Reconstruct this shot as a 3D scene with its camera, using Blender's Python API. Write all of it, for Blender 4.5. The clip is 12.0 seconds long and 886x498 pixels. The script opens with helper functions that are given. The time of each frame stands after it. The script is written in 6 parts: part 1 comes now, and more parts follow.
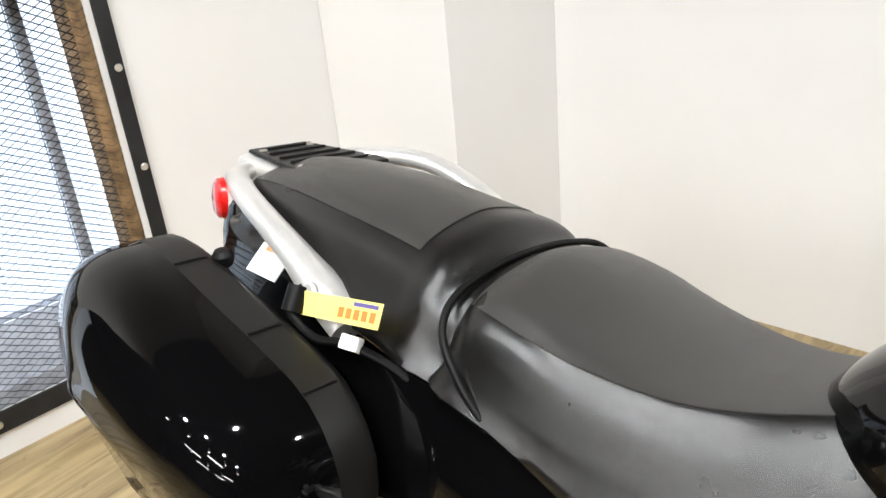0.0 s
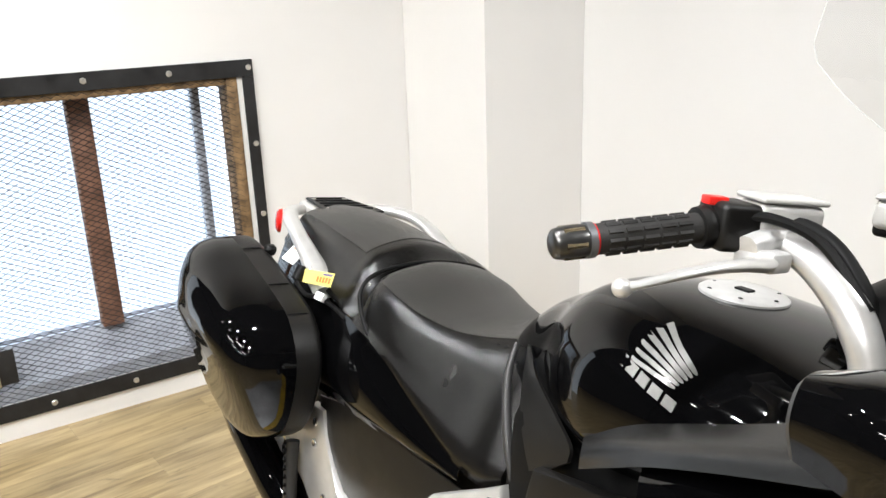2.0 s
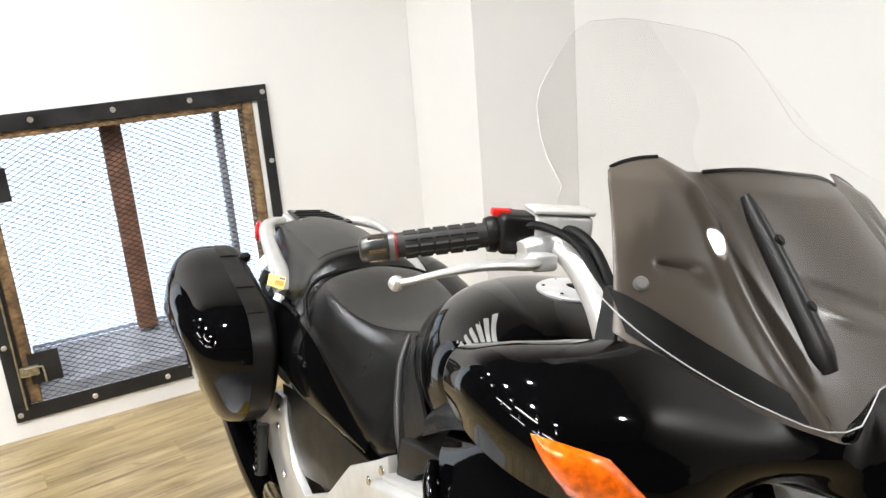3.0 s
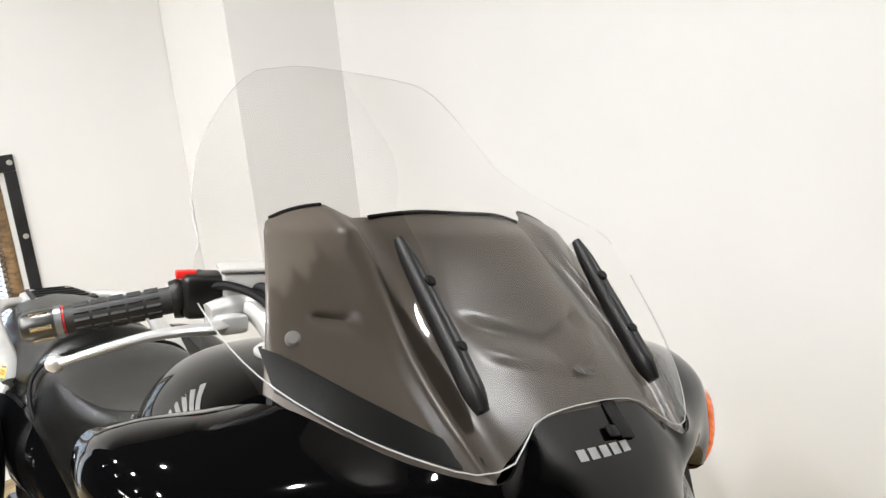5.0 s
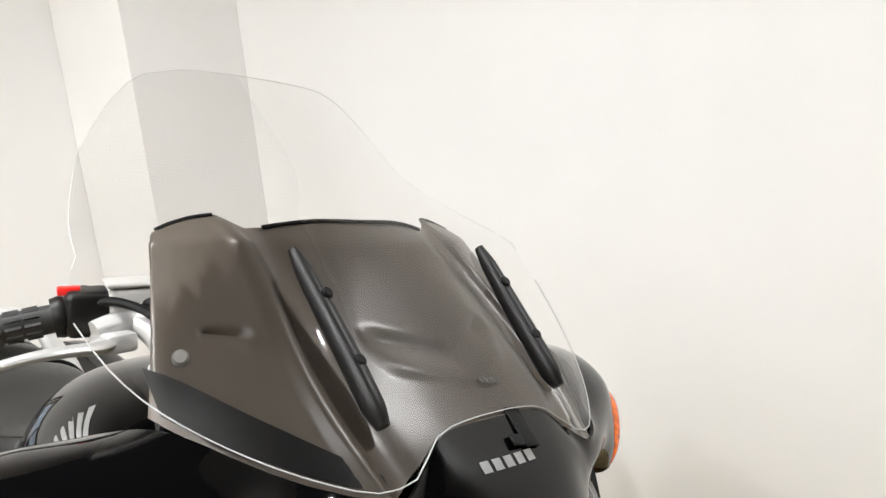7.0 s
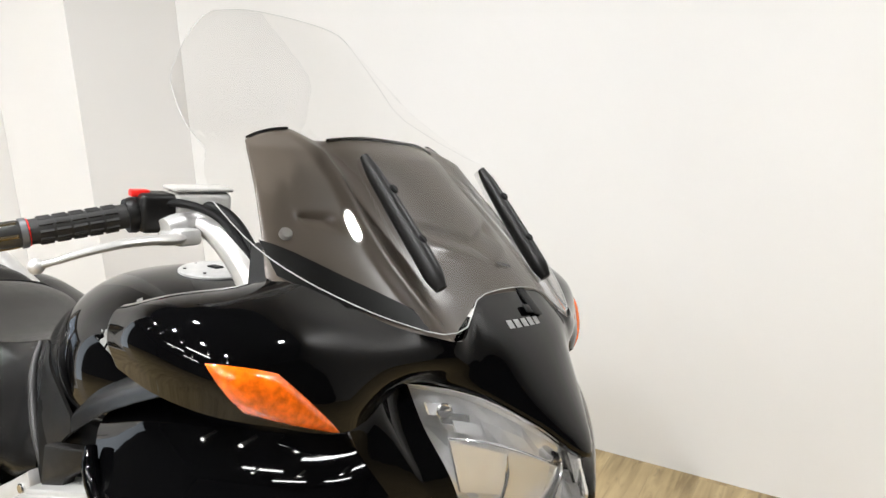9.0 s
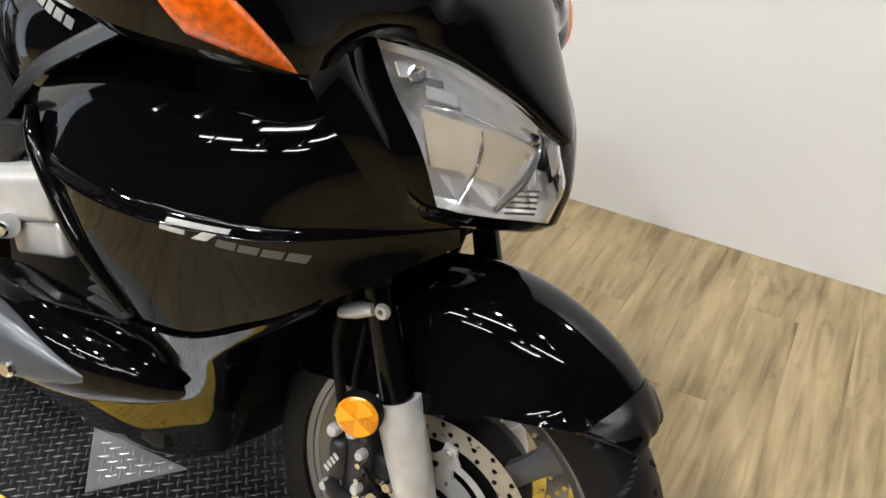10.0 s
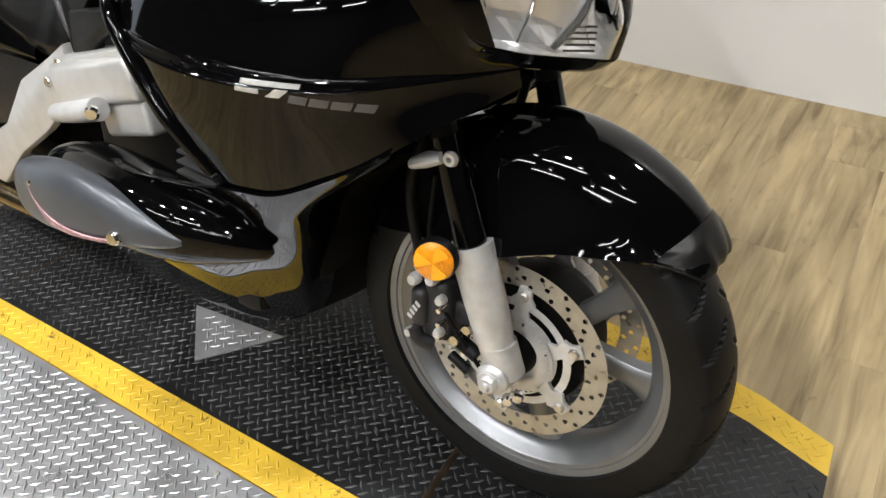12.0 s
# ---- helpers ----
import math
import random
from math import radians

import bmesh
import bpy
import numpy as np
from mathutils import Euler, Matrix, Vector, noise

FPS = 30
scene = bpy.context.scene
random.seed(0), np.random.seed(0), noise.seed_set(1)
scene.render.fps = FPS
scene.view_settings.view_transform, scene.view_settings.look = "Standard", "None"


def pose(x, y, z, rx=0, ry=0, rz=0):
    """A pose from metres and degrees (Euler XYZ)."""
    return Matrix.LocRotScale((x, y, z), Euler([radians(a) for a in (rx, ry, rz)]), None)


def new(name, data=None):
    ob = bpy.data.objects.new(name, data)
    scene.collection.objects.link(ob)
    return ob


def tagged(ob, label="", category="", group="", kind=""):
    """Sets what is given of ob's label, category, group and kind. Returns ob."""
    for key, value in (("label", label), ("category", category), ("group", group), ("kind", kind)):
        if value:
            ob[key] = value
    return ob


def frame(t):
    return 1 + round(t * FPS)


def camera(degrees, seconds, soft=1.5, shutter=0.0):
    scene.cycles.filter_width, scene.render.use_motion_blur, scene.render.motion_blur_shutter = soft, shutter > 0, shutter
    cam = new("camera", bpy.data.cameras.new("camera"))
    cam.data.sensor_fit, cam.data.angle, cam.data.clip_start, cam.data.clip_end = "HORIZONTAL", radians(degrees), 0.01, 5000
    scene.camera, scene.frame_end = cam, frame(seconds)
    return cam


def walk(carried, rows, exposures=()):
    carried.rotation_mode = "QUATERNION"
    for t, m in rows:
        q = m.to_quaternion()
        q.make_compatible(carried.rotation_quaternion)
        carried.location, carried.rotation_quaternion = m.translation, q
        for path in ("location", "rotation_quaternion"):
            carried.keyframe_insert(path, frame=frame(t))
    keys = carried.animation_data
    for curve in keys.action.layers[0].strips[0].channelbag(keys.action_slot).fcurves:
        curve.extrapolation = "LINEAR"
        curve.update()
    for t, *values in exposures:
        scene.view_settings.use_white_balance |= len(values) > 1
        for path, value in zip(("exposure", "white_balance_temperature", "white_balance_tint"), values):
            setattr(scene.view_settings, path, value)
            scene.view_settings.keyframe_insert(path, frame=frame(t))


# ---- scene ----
cam = camera(57.44, 12.0)
# seconds, place in metres, then yaw, pitch and roll in degrees
PATH = [
    (0, 0.671, -0.566, 1.387, 46.64, -25.44, -5.67),
    (0.5, 0.874, -0.572, 1.404, 55.03, -23.48, -8.79),
    (1, 1.091, -0.557, 1.439, 57.59, -22.75, -5.21),
    (1.5, 1.291, -0.662, 1.470, 59.56, -20.46, -4.69),
    (2, 1.512, -0.769, 1.516, 56.69, -17.81, -2.01),
    (2.5, 1.694, -0.715, 1.543, 62.21, -17.58, -4.35),
    (3, 1.869, -0.596, 1.564, 62.64, -17.03, -4.51),
    (5, 1.932, -0.423, 1.531, 49.70, -14.03, -5.66),
    (5.5, 1.943, -0.400, 1.531, 47.63, -13.97, -4.97),
    (6, 1.937, -0.387, 1.528, 46.05, -14.01, -4.51),
    (6.5, 1.925, -0.377, 1.525, 45.01, -14.01, -4.64),
    (8.5, 1.940, -0.627, 1.542, 36.80, -16.08, -4.33),
    (9, 1.939, -0.705, 1.524, 34.72, -16.83, -1.53),
    (9.5, 1.935, -0.687, 1.445, 34.37, -21.37, 0.47),
    (10, 1.930, -0.674, 1.373, 33.21, -32.50, 2.46),
    (10.5, 1.941, -0.694, 1.327, 30.08, -41.66, 4.08),
    (11, 1.942, -0.728, 1.312, 31.18, -43.60, 4.02),
    (11.5, 1.948, -0.763, 1.322, 34.04, -41.36, -2.06),
    (12, 1.982, -0.725, 1.343, 40.26, -39.58, -5.35),
]
walk(cam, [(t, pose(x, y, z, 90 + p, 0, w) @ pose(0, 0, 0, 0, 0, r)) for t, x, y, z, w, p, r in PATH],
     [(0.0, -0.18), (8.6, -0.20), (9.5, -0.28), (10.2, -0.45), (12.0, -0.48)])

from mathutils.bvhtree import BVHTree

# ---- light ----
world = bpy.data.worlds.new("sky")
scene.world = world
world.use_nodes = True
_n = world.node_tree.nodes
_sky = _n.new("ShaderNodeTexSky")
_sky.sky_type, _sky.sun_disc, _sky.sun_elevation, _sky.sun_rotation = "NISHITA", False, radians(45), radians(200)
world.node_tree.links.new(_sky.outputs[0], _n["Background"].inputs[0])
_n["Background"].inputs[1].default_value = 0.12


# ---- materials ----
def mat(name, color, rough=0.5, metal=0.0, coat=0.0, spec=0.5, noise_scale=0.0, noise_amt=0.0, bump=0.0, bump_scale=200.0,
        rough_amt=0.0, trans=0.0, ior=1.45, emit=0.0, alpha=1.0, sheen=0.0):
    m = bpy.data.materials.new(name)
    m.use_nodes = True
    nt = m.node_tree
    b = nt.nodes["Principled BSDF"]
    b.inputs["Base Color"].default_value = (*color, 1)
    b.inputs["Roughness"].default_value = rough
    b.inputs["Metallic"].default_value = metal
    b.inputs["Coat Weight"].default_value = coat
    b.inputs["Coat Roughness"].default_value = 0.03
    b.inputs["Specular IOR Level"].default_value = spec
    b.inputs["Transmission Weight"].default_value = trans
    b.inputs["IOR"].default_value = ior
    b.inputs["Alpha"].default_value = alpha
    b.inputs["Sheen Weight"].default_value = sheen
    if emit:
        b.inputs["Emission Color"].default_value = (*color, 1)
        b.inputs["Emission Strength"].default_value = emit
    tc = nt.nodes.new("ShaderNodeTexCoord")
    if noise_scale:
        n1 = nt.nodes.new("ShaderNodeTexNoise")
        n1.inputs["Scale"].default_value, n1.inputs["Detail"].default_value = noise_scale, 6
        nt.links.new(tc.outputs["Object"], n1.inputs["Vector"])
        mr = nt.nodes.new("ShaderNodeMapRange")
        mr.inputs["From Min"].default_value, mr.inputs["From Max"].default_value = 0.3, 0.7
        mr.inputs["To Min"].default_value, mr.inputs["To Max"].default_value = 1 - noise_amt, 1 + noise_amt
        nt.links.new(n1.outputs["Fac"], mr.inputs["Value"])
        mx = nt.nodes.new("ShaderNodeVectorMath")
        mx.operation = "SCALE"
        mx.inputs[0].default_value = color
        nt.links.new(mr.outputs[0], mx.inputs["Scale"])
        nt.links.new(mx.outputs[0], b.inputs["Base Color"])
        if rough_amt:
            mr2 = nt.nodes.new("ShaderNodeMapRange")
            mr2.inputs["From Min"].default_value, mr2.inputs["From Max"].default_value = 0.3, 0.7
            mr2.inputs["To Min"].default_value, mr2.inputs["To Max"].default_value = max(0.0, rough - rough_amt), rough + rough_amt
            nt.links.new(n1.outputs["Fac"], mr2.inputs["Value"])
            nt.links.new(mr2.outputs[0], b.inputs["Roughness"])
    if bump:
        n2 = nt.nodes.new("ShaderNodeTexNoise")
        n2.inputs["Scale"].default_value, n2.inputs["Detail"].default_value = bump_scale, 3
        nt.links.new(tc.outputs["Object"], n2.inputs["Vector"])
        bp = nt.nodes.new("ShaderNodeBump")
        bp.inputs["Strength"].default_value, bp.inputs["Distance"].default_value = bump, 0.002
        nt.links.new(n2.outputs["Fac"], bp.inputs["Height"])
        nt.links.new(bp.outputs[0], b.inputs["Normal"])
    return m


GLOSS = mat("gloss_black_paint", (0.0015, 0.0015, 0.0017), 0.04, spec=0.34, noise_scale=3, noise_amt=0.2)
SATIN = mat("satin_black_plastic", (0.006, 0.0056, 0.0052), 0.40, spec=0.34, noise_scale=20, noise_amt=0.2, bump=0.15, bump_scale=700, rough_amt=0.06)
DARK = mat("dark_plastic", (0.003, 0.003, 0.003), 0.5, spec=0.18, noise_scale=15, noise_amt=0.25, bump=0.1, bump_scale=500)
VINYL = mat("black_seat_vinyl", (0.005, 0.0047, 0.0044), 0.25, spec=0.56, noise_scale=14, noise_amt=0.10, bump=0.16, bump_scale=900, rough_amt=0.025)
# lighter than VINYL: the grey sheen of light on the seat tops is in the colour
VINYLTOP = mat("grey_sheen_seat_vinyl", (0.022, 0.021, 0.0195), 0.34, spec=0.75, noise_scale=60, noise_amt=0.14, bump=0.3, bump_scale=1100, rough_amt=0.04)
CALIPERGREY = mat("caliper_grey_paint", (0.022, 0.022, 0.024), 0.36, metal=0.2, noise_scale=40, noise_amt=0.2, bump=0.15, bump_scale=400)
SHELF = mat("shiny_dark_plastic", (0.010, 0.0098, 0.0095), 0.26, spec=0.55, noise_scale=18, noise_amt=0.12, bump=0.06, bump_scale=600)
BAREND = mat("dark_brushed_metal", (0.10, 0.098, 0.095), 0.30, metal=0.85, noise_scale=40, noise_amt=0.15)
GREYTRIM = mat("dark_grey_trim", (0.035, 0.034, 0.034), 0.38, noise_scale=18, noise_amt=0.12, bump=0.12, bump_scale=800)
COWL = mat("grey_brown_cowl_plastic", (0.120, 0.099, 0.080), 0.32, noise_scale=10, noise_amt=0.10)
SILVER = mat("silver_paint", (0.62, 0.61, 0.59), 0.30, metal=0.55, noise_scale=30, noise_amt=0.06, bump=0.03, bump_scale=400)
CASTING = mat("cast_aluminium", (0.58, 0.575, 0.565), 0.40, metal=0.45, noise_scale=40, noise_amt=0.12, bump=0.2, bump_scale=300, rough_amt=0.1)
RESERVOIR = mat("smoky_reservoir_plastic", (0.42, 0.41, 0.39), 0.30, coat=0.3, noise_scale=30, noise_amt=0.08)
RIMPAINT = mat("wheel_silver_paint", (0.22, 0.225, 0.235), 0.38, metal=0.75, noise_scale=25, noise_amt=0.08, rough_amt=0.06)
STEEL = mat("brake_disc_steel", (0.40, 0.375, 0.32), 0.34, metal=0.6, noise_scale=35, noise_amt=0.16, rough_amt=0.08)
CHROME = mat("polished_metal", (0.75, 0.74, 0.72), 0.14, metal=1.0, noise_scale=60, noise_amt=0.08, rough_amt=0.05)
BRONZE = mat("heat_tinted_pipe", (0.42, 0.33, 0.20), 0.25, metal=1.0, noise_scale=20, noise_amt=0.2)
RUBBER = mat("tyre_rubber", (0.005, 0.005, 0.0053), 0.5, spec=0.25, noise_scale=12, noise_amt=0.35, bump=0.2, bump_scale=500, rough_amt=0.1)
GRIP = mat("grip_rubber", (0.022, 0.021, 0.02), 0.55, noise_scale=40, noise_amt=0.2, bump=0.2, bump_scale=600)
AMBER = mat("amber_lens", (0.76, 0.125, 0.004), 0.12, coat=0.7, noise_scale=110, noise_amt=0.35, bump=0.5, bump_scale=160)
ORANGE = mat("orange_reflector_lens", (0.72, 0.25, 0.008), 0.12, coat=0.7, noise_scale=150, noise_amt=0.2, bump=0.3, bump_scale=300)
FACET = mat("bright_orange_facet", (0.90, 0.38, 0.015), 0.15, coat=0.6, bump=0.3, bump_scale=300)
RED = mat("red_reflector_lens", (0.62, 0.012, 0.01), 0.15, coat=0.8, noise_scale=90, noise_amt=0.3, bump=0.3, bump_scale=250)
REDBTN = mat("red_switch", (0.75, 0.02, 0.015), 0.35, noise_scale=40, noise_amt=0.1)
WHITEP = mat("white_plastic", (0.8, 0.8, 0.78), 0.4, noise_scale=30, noise_amt=0.05)
YELLOWTAG = mat("yellow_tag", (0.85, 0.73, 0.22), 0.5, noise_scale=30, noise_amt=0.06)
TAGPRINT = mat("tag_print", (0.75, 0.22, 0.05), 0.5)
TAGBLUE = mat("tag_blue_print", (0.12, 0.10, 0.30), 0.5)
BADGE = mat("silver_badge", (0.52, 0.52, 0.51), 0.35, metal=0.25, noise_scale=80, noise_amt=0.08)
BADGEDIM = mat("dim_badge", (0.085, 0.085, 0.085), 0.4, metal=0.2)
WINGSILVER = mat("soft_silver_badge", (0.22, 0.217, 0.21), 0.4, metal=0.3, noise_scale=60, noise_amt=0.12)
BADGEGREY = mat("worn_silver_badge", (0.24, 0.24, 0.235), 0.4, metal=0.25, noise_scale=60, noise_amt=0.15)
PINK = mat("scraped_primer", (0.42, 0.24, 0.25), 0.6, noise_scale=90, noise_amt=0.35, bump=0.2, bump_scale=200)
GUARDGREY = mat("grey_guard_plastic", (0.075, 0.08, 0.09), 0.35, metal=0.3, noise_scale=18, noise_amt=0.15, rough_amt=0.08)


def glass_mat(name, color, rough=0.02, clear=0.9, ior=1.45, spec_tint=(1, 1, 1)):
    """A thin clear sheet: mostly straight-through, with a Fresnel gloss."""
    m = bpy.data.materials.new(name)
    m.use_nodes = True
    nt = m.node_tree
    out = nt.nodes["Material Output"]
    tr = nt.nodes.new("ShaderNodeBsdfTransparent")
    tr.inputs[0].default_value = (*color, 1)
    gl = nt.nodes.new("ShaderNodeBsdfGlossy")
    gl.inputs["Color"].default_value = (*spec_tint, 1)
    gl.inputs["Roughness"].default_value = rough
    fr = nt.nodes.new("ShaderNodeFresnel")
    fr.inputs[0].default_value = ior
    mx = nt.nodes.new("ShaderNodeMixShader")
    nt.links.new(fr.outputs[0], mx.inputs[0])
    nt.links.new(tr.outputs[0], mx.inputs[1])
    nt.links.new(gl.outputs[0], mx.inputs[2])
    nt.links.new(mx.outputs[0], out.inputs[0])
    return m


SCREEN = glass_mat("clear_windscreen", (0.95, 0.946, 0.94), 0.015)
LENS = glass_mat("clear_headlight_lens", (0.99, 0.99, 0.99), 0.02, ior=1.18)
REFLECT = mat("headlight_reflector", (0.97, 0.97, 0.97), 0.18, metal=0.60, noise_scale=30, noise_amt=0.05)
MIRRORED = mat("chromed_lamp_parts", (0.93, 0.93, 0.93), 0.06, metal=0.85, noise_scale=40, noise_amt=0.05)


# ---- mesh helpers ----
def dense(points, k, closed=False):
    """Catmull-Rom: k points for each span."""
    P = [Vector(p) for p in points]
    n, out = len(P), []
    for i in range(n if closed else n - 1):
        a = P[(i - 1) % n] if closed or i else P[0] * 2 - P[1]
        b, c = P[i], P[(i + 1) % n]
        d = P[(i + 2) % n] if closed or i + 2 < n else c * 2 - b
        for j in range(k):
            t = j / k
            out.append(0.5 * ((2 * b) + (c - a) * t + (2 * a - 5 * b + 4 * c - d) * t * t + (3 * b - a - 3 * c + d) * t ** 3))
    if not closed:
        out.append(P[-1].copy())
    return out


def dense_grid(rows, ku, kv, closed=False):
    cols = [dense(r, kv, closed) for r in rows]
    up = [dense([c[j] for c in cols], ku) for j in range(len(cols[0]))]
    return [[up[j][i] for j in range(len(up))] for i in range(len(up[0]))]


def grid_bm(bm, grid, closed=False, cap=False):
    vs = [[bm.verts.new(p) for p in r] for r in grid]
    n = len(grid[0])
    for i in range(len(grid) - 1):
        for j in range(n if closed else n - 1):
            bm.faces.new((vs[i][j], vs[i][(j + 1) % n], vs[i + 1][(j + 1) % n], vs[i + 1][j]))
    if cap:
        bm.faces.new(vs[0][::-1])
        bm.faces.new(vs[-1])
    return bm


TWIST = [0.0]


def part(name, bm, material, parent=None, label="", smooth=True, angle=40):
    if TWIST[0]:
        for v in bm.verts:
            v.co.z -= TWIST[0] * max(0.0, v.co.y + 0.15)
    bmesh.ops.remove_doubles(bm, verts=bm.verts, dist=1e-6)
    bmesh.ops.recalc_face_normals(bm, faces=bm.faces)
    me = bpy.data.meshes.new(name)
    if smooth:
        for f in bm.faces:
            f.smooth = True
        for e in bm.edges:
            if len(e.link_faces) == 2 and e.calc_face_angle(0) > radians(angle):
                e.smooth = False
    bm.to_mesh(me)
    bm.free()
    me.materials.append(material)
    ob = new(name, me)
    if parent:
        ob.parent = parent
    if label:
        ob["label"] = label
    return ob


def loft(rings, ku=4, kv=2, cap=True):
    return grid_bm(bmesh.new(), dense_grid(rings, ku, kv, True), True, cap)


def sheet(rows, ku=4, kv=4, thick=0.004):
    bm = grid_bm(bmesh.new(), dense_grid(rows, ku, kv))
    bmesh.ops.recalc_face_normals(bm, faces=bm.faces)
    bmesh.ops.solidify(bm, geom=bm.faces[:], thickness=thick)
    return bm


def shell(rows, back):
    """A grid with a second skin set back by a fixed step, closed along its rim."""
    bm = bmesh.new()
    a = [[bm.verts.new(p) for p in r] for r in rows]
    b = [[bm.verts.new(p + back) for p in r] for r in rows]
    n, m = len(rows), len(rows[0])
    for i in range(n - 1):
        for j in range(m - 1):
            bm.faces.new((a[i][j], a[i][j + 1], a[i + 1][j + 1], a[i + 1][j]))
            bm.faces.new((b[i][j], b[i + 1][j], b[i + 1][j + 1], b[i][j + 1]))
    rim_i = [(0, j) for j in range(m)] + [(i, m - 1) for i in range(1, n)] + [(n - 1, j) for j in range(m - 2, -1, -1)] + [(i, 0) for i in range(n - 2, 0, -1)]
    for k in range(len(rim_i)):
        (i, j), (p, q) = rim_i[k], rim_i[(k + 1) % len(rim_i)]
        bm.faces.new((a[i][j], b[i][j], b[p][q], a[p][q]))
    bmesh.ops.recalc_face_normals(bm, faces=bm.faces)
    return bm


def ring_x(x, w, zt, zb, p=2.5, n=20, yc=0.0):
    out, zc, hz = [], (zt + zb) / 2, (zt - zb) / 2
    for i in range(n):
        a = 2 * math.pi * i / n
        c, s = math.cos(a), math.sin(a)
        out.append((x, yc + w * math.copysign(abs(c) ** (2 / p), c), zc + hz * math.copysign(abs(s) ** (2 / p), s)))
    return out


def tube(points, r, n=10, k=5, flat=1.0, up=(0, 0, 1), cap=True):
    P = dense(points, k) if k > 1 else [Vector(p) for p in points]
    rad = r if isinstance(r, (list, tuple)) else [r] * len(points)
    grid = []
    for i, p in enumerate(P):
        d = (P[min(i + 1, len(P) - 1)] - P[max(i - 1, 0)]).normalized()
        s = d.cross(Vector(up))
        s = s.normalized() if s.length > 1e-4 else Vector((1, 0, 0))
        u = s.cross(d).normalized()
        f = i / (len(P) - 1) * (len(rad) - 1)
        a = min(int(f), len(rad) - 2) if len(rad) > 1 else 0
        rr = rad[a] + (rad[a + 1] - rad[a]) * (f - a) if len(rad) > 1 else rad[0]
        grid.append([p + s * math.cos(2 * math.pi * j / n) * rr + u * math.sin(2 * math.pi * j / n) * rr * flat for j in range(n)])
    return grid_bm(bmesh.new(), grid, True, cap)


def lathe(profile, centre, axis=(0, 1, 0), n=64, closed=False):
    """Turns (radius, along) pairs about an axis through centre."""
    ax = Vector(axis).normalized()
    s = ax.cross(Vector((0, 0, 1)))
    s = s.normalized() if s.length > 1e-4 else Vector((1, 0, 0))
    u = s.cross(ax)
    c = Vector(centre)
    bm = bmesh.new()
    prof = list(profile) + ([profile[0]] if closed else [])
    grid = [[c + ax * h + (s * math.cos(2 * math.pi * j / n) + u * math.sin(2 * math.pi * j / n)) * max(r, 1e-5) for j in range(n)] for r, h in prof]
    return grid_bm(bm, grid, True, False)


def join(*bms):
    me = bpy.data.meshes.new("tmp")
    out = bmesh.new()
    for b in bms:
        b.to_mesh(me)
        b.free()
        out.from_mesh(me)
    bpy.data.meshes.remove(me)
    return out


def box(x0, x1, y0, y1, z0, z1, bevel=0.0, seg=2):
    bm = bmesh.new()
    bmesh.ops.create_cube(bm, size=1)
    for v in bm.verts:
        v.co = Vector(((x0 + x1) / 2 + v.co.x * (x1 - x0), (y0 + y1) / 2 + v.co.y * (y1 - y0), (z0 + z1) / 2 + v.co.z * (z1 - z0)))
    if bevel:
        bmesh.ops.bevel(bm, geom=bm.edges[:], offset=bevel, segments=seg, profile=0.5, affect="EDGES")
    return bm


def moved(bm, m):
    bmesh.ops.transform(bm, matrix=m, verts=bm.verts)
    return bm


def mirrored(bm):
    out = bm.copy()
    for v in out.verts:
        v.co.y = -v.co.y
    bmesh.ops.reverse_faces(out, faces=out.faces)
    return out


def frame_to(p, nrm, up=(0, 0, 1)):
    """A matrix whose z axis is nrm, standing at p, x axis level."""
    z = Vector(nrm).normalized()
    x = Vector(up).cross(z)
    x = x.normalized() if x.length > 1e-4 else Vector((1, 0, 0))
    y = z.cross(x)
    return Matrix(((x.x, y.x, z.x, p[0]), (x.y, y.y, z.y, p[1]), (x.z, y.z, z.z, p[2]), (0, 0, 0, 1)))


def plate(outline, thick, bevel=0.0):
    """A flat plate from an outline in x and y, from z = 0 up to thick."""
    bm = bmesh.new()
    f = bm.faces.new([bm.verts.new((x, y, 0)) for x, y in outline])
    top = bmesh.ops.extrude_face_region(bm, geom=[f])
    for v in top["geom"]:
        if isinstance(v, bmesh.types.BMVert):
            v.co.z += thick
    if bevel:
        edges = [e for e in bm.edges if all(abs(v.co.z - thick) < 1e-6 for v in e.verts)]
        bmesh.ops.bevel(bm, geom=edges, offset=bevel, segments=2, profile=0.5, affect="EDGES")
    return bm


def bolt_bm(p, nrm, r, h):
    bm = lathe([(0, h), (r * 0.75, h), (r, h * 0.6), (r, 0), (0, 0)], (0, 0, 0), (0, 0, 1), 14)
    return moved(bm, frame_to(p, nrm))

EDGEGREY = mat("pale_screen_edge", (0.45, 0.45, 0.44), 0.3)

# ---- the room ----
DECK = 0.107


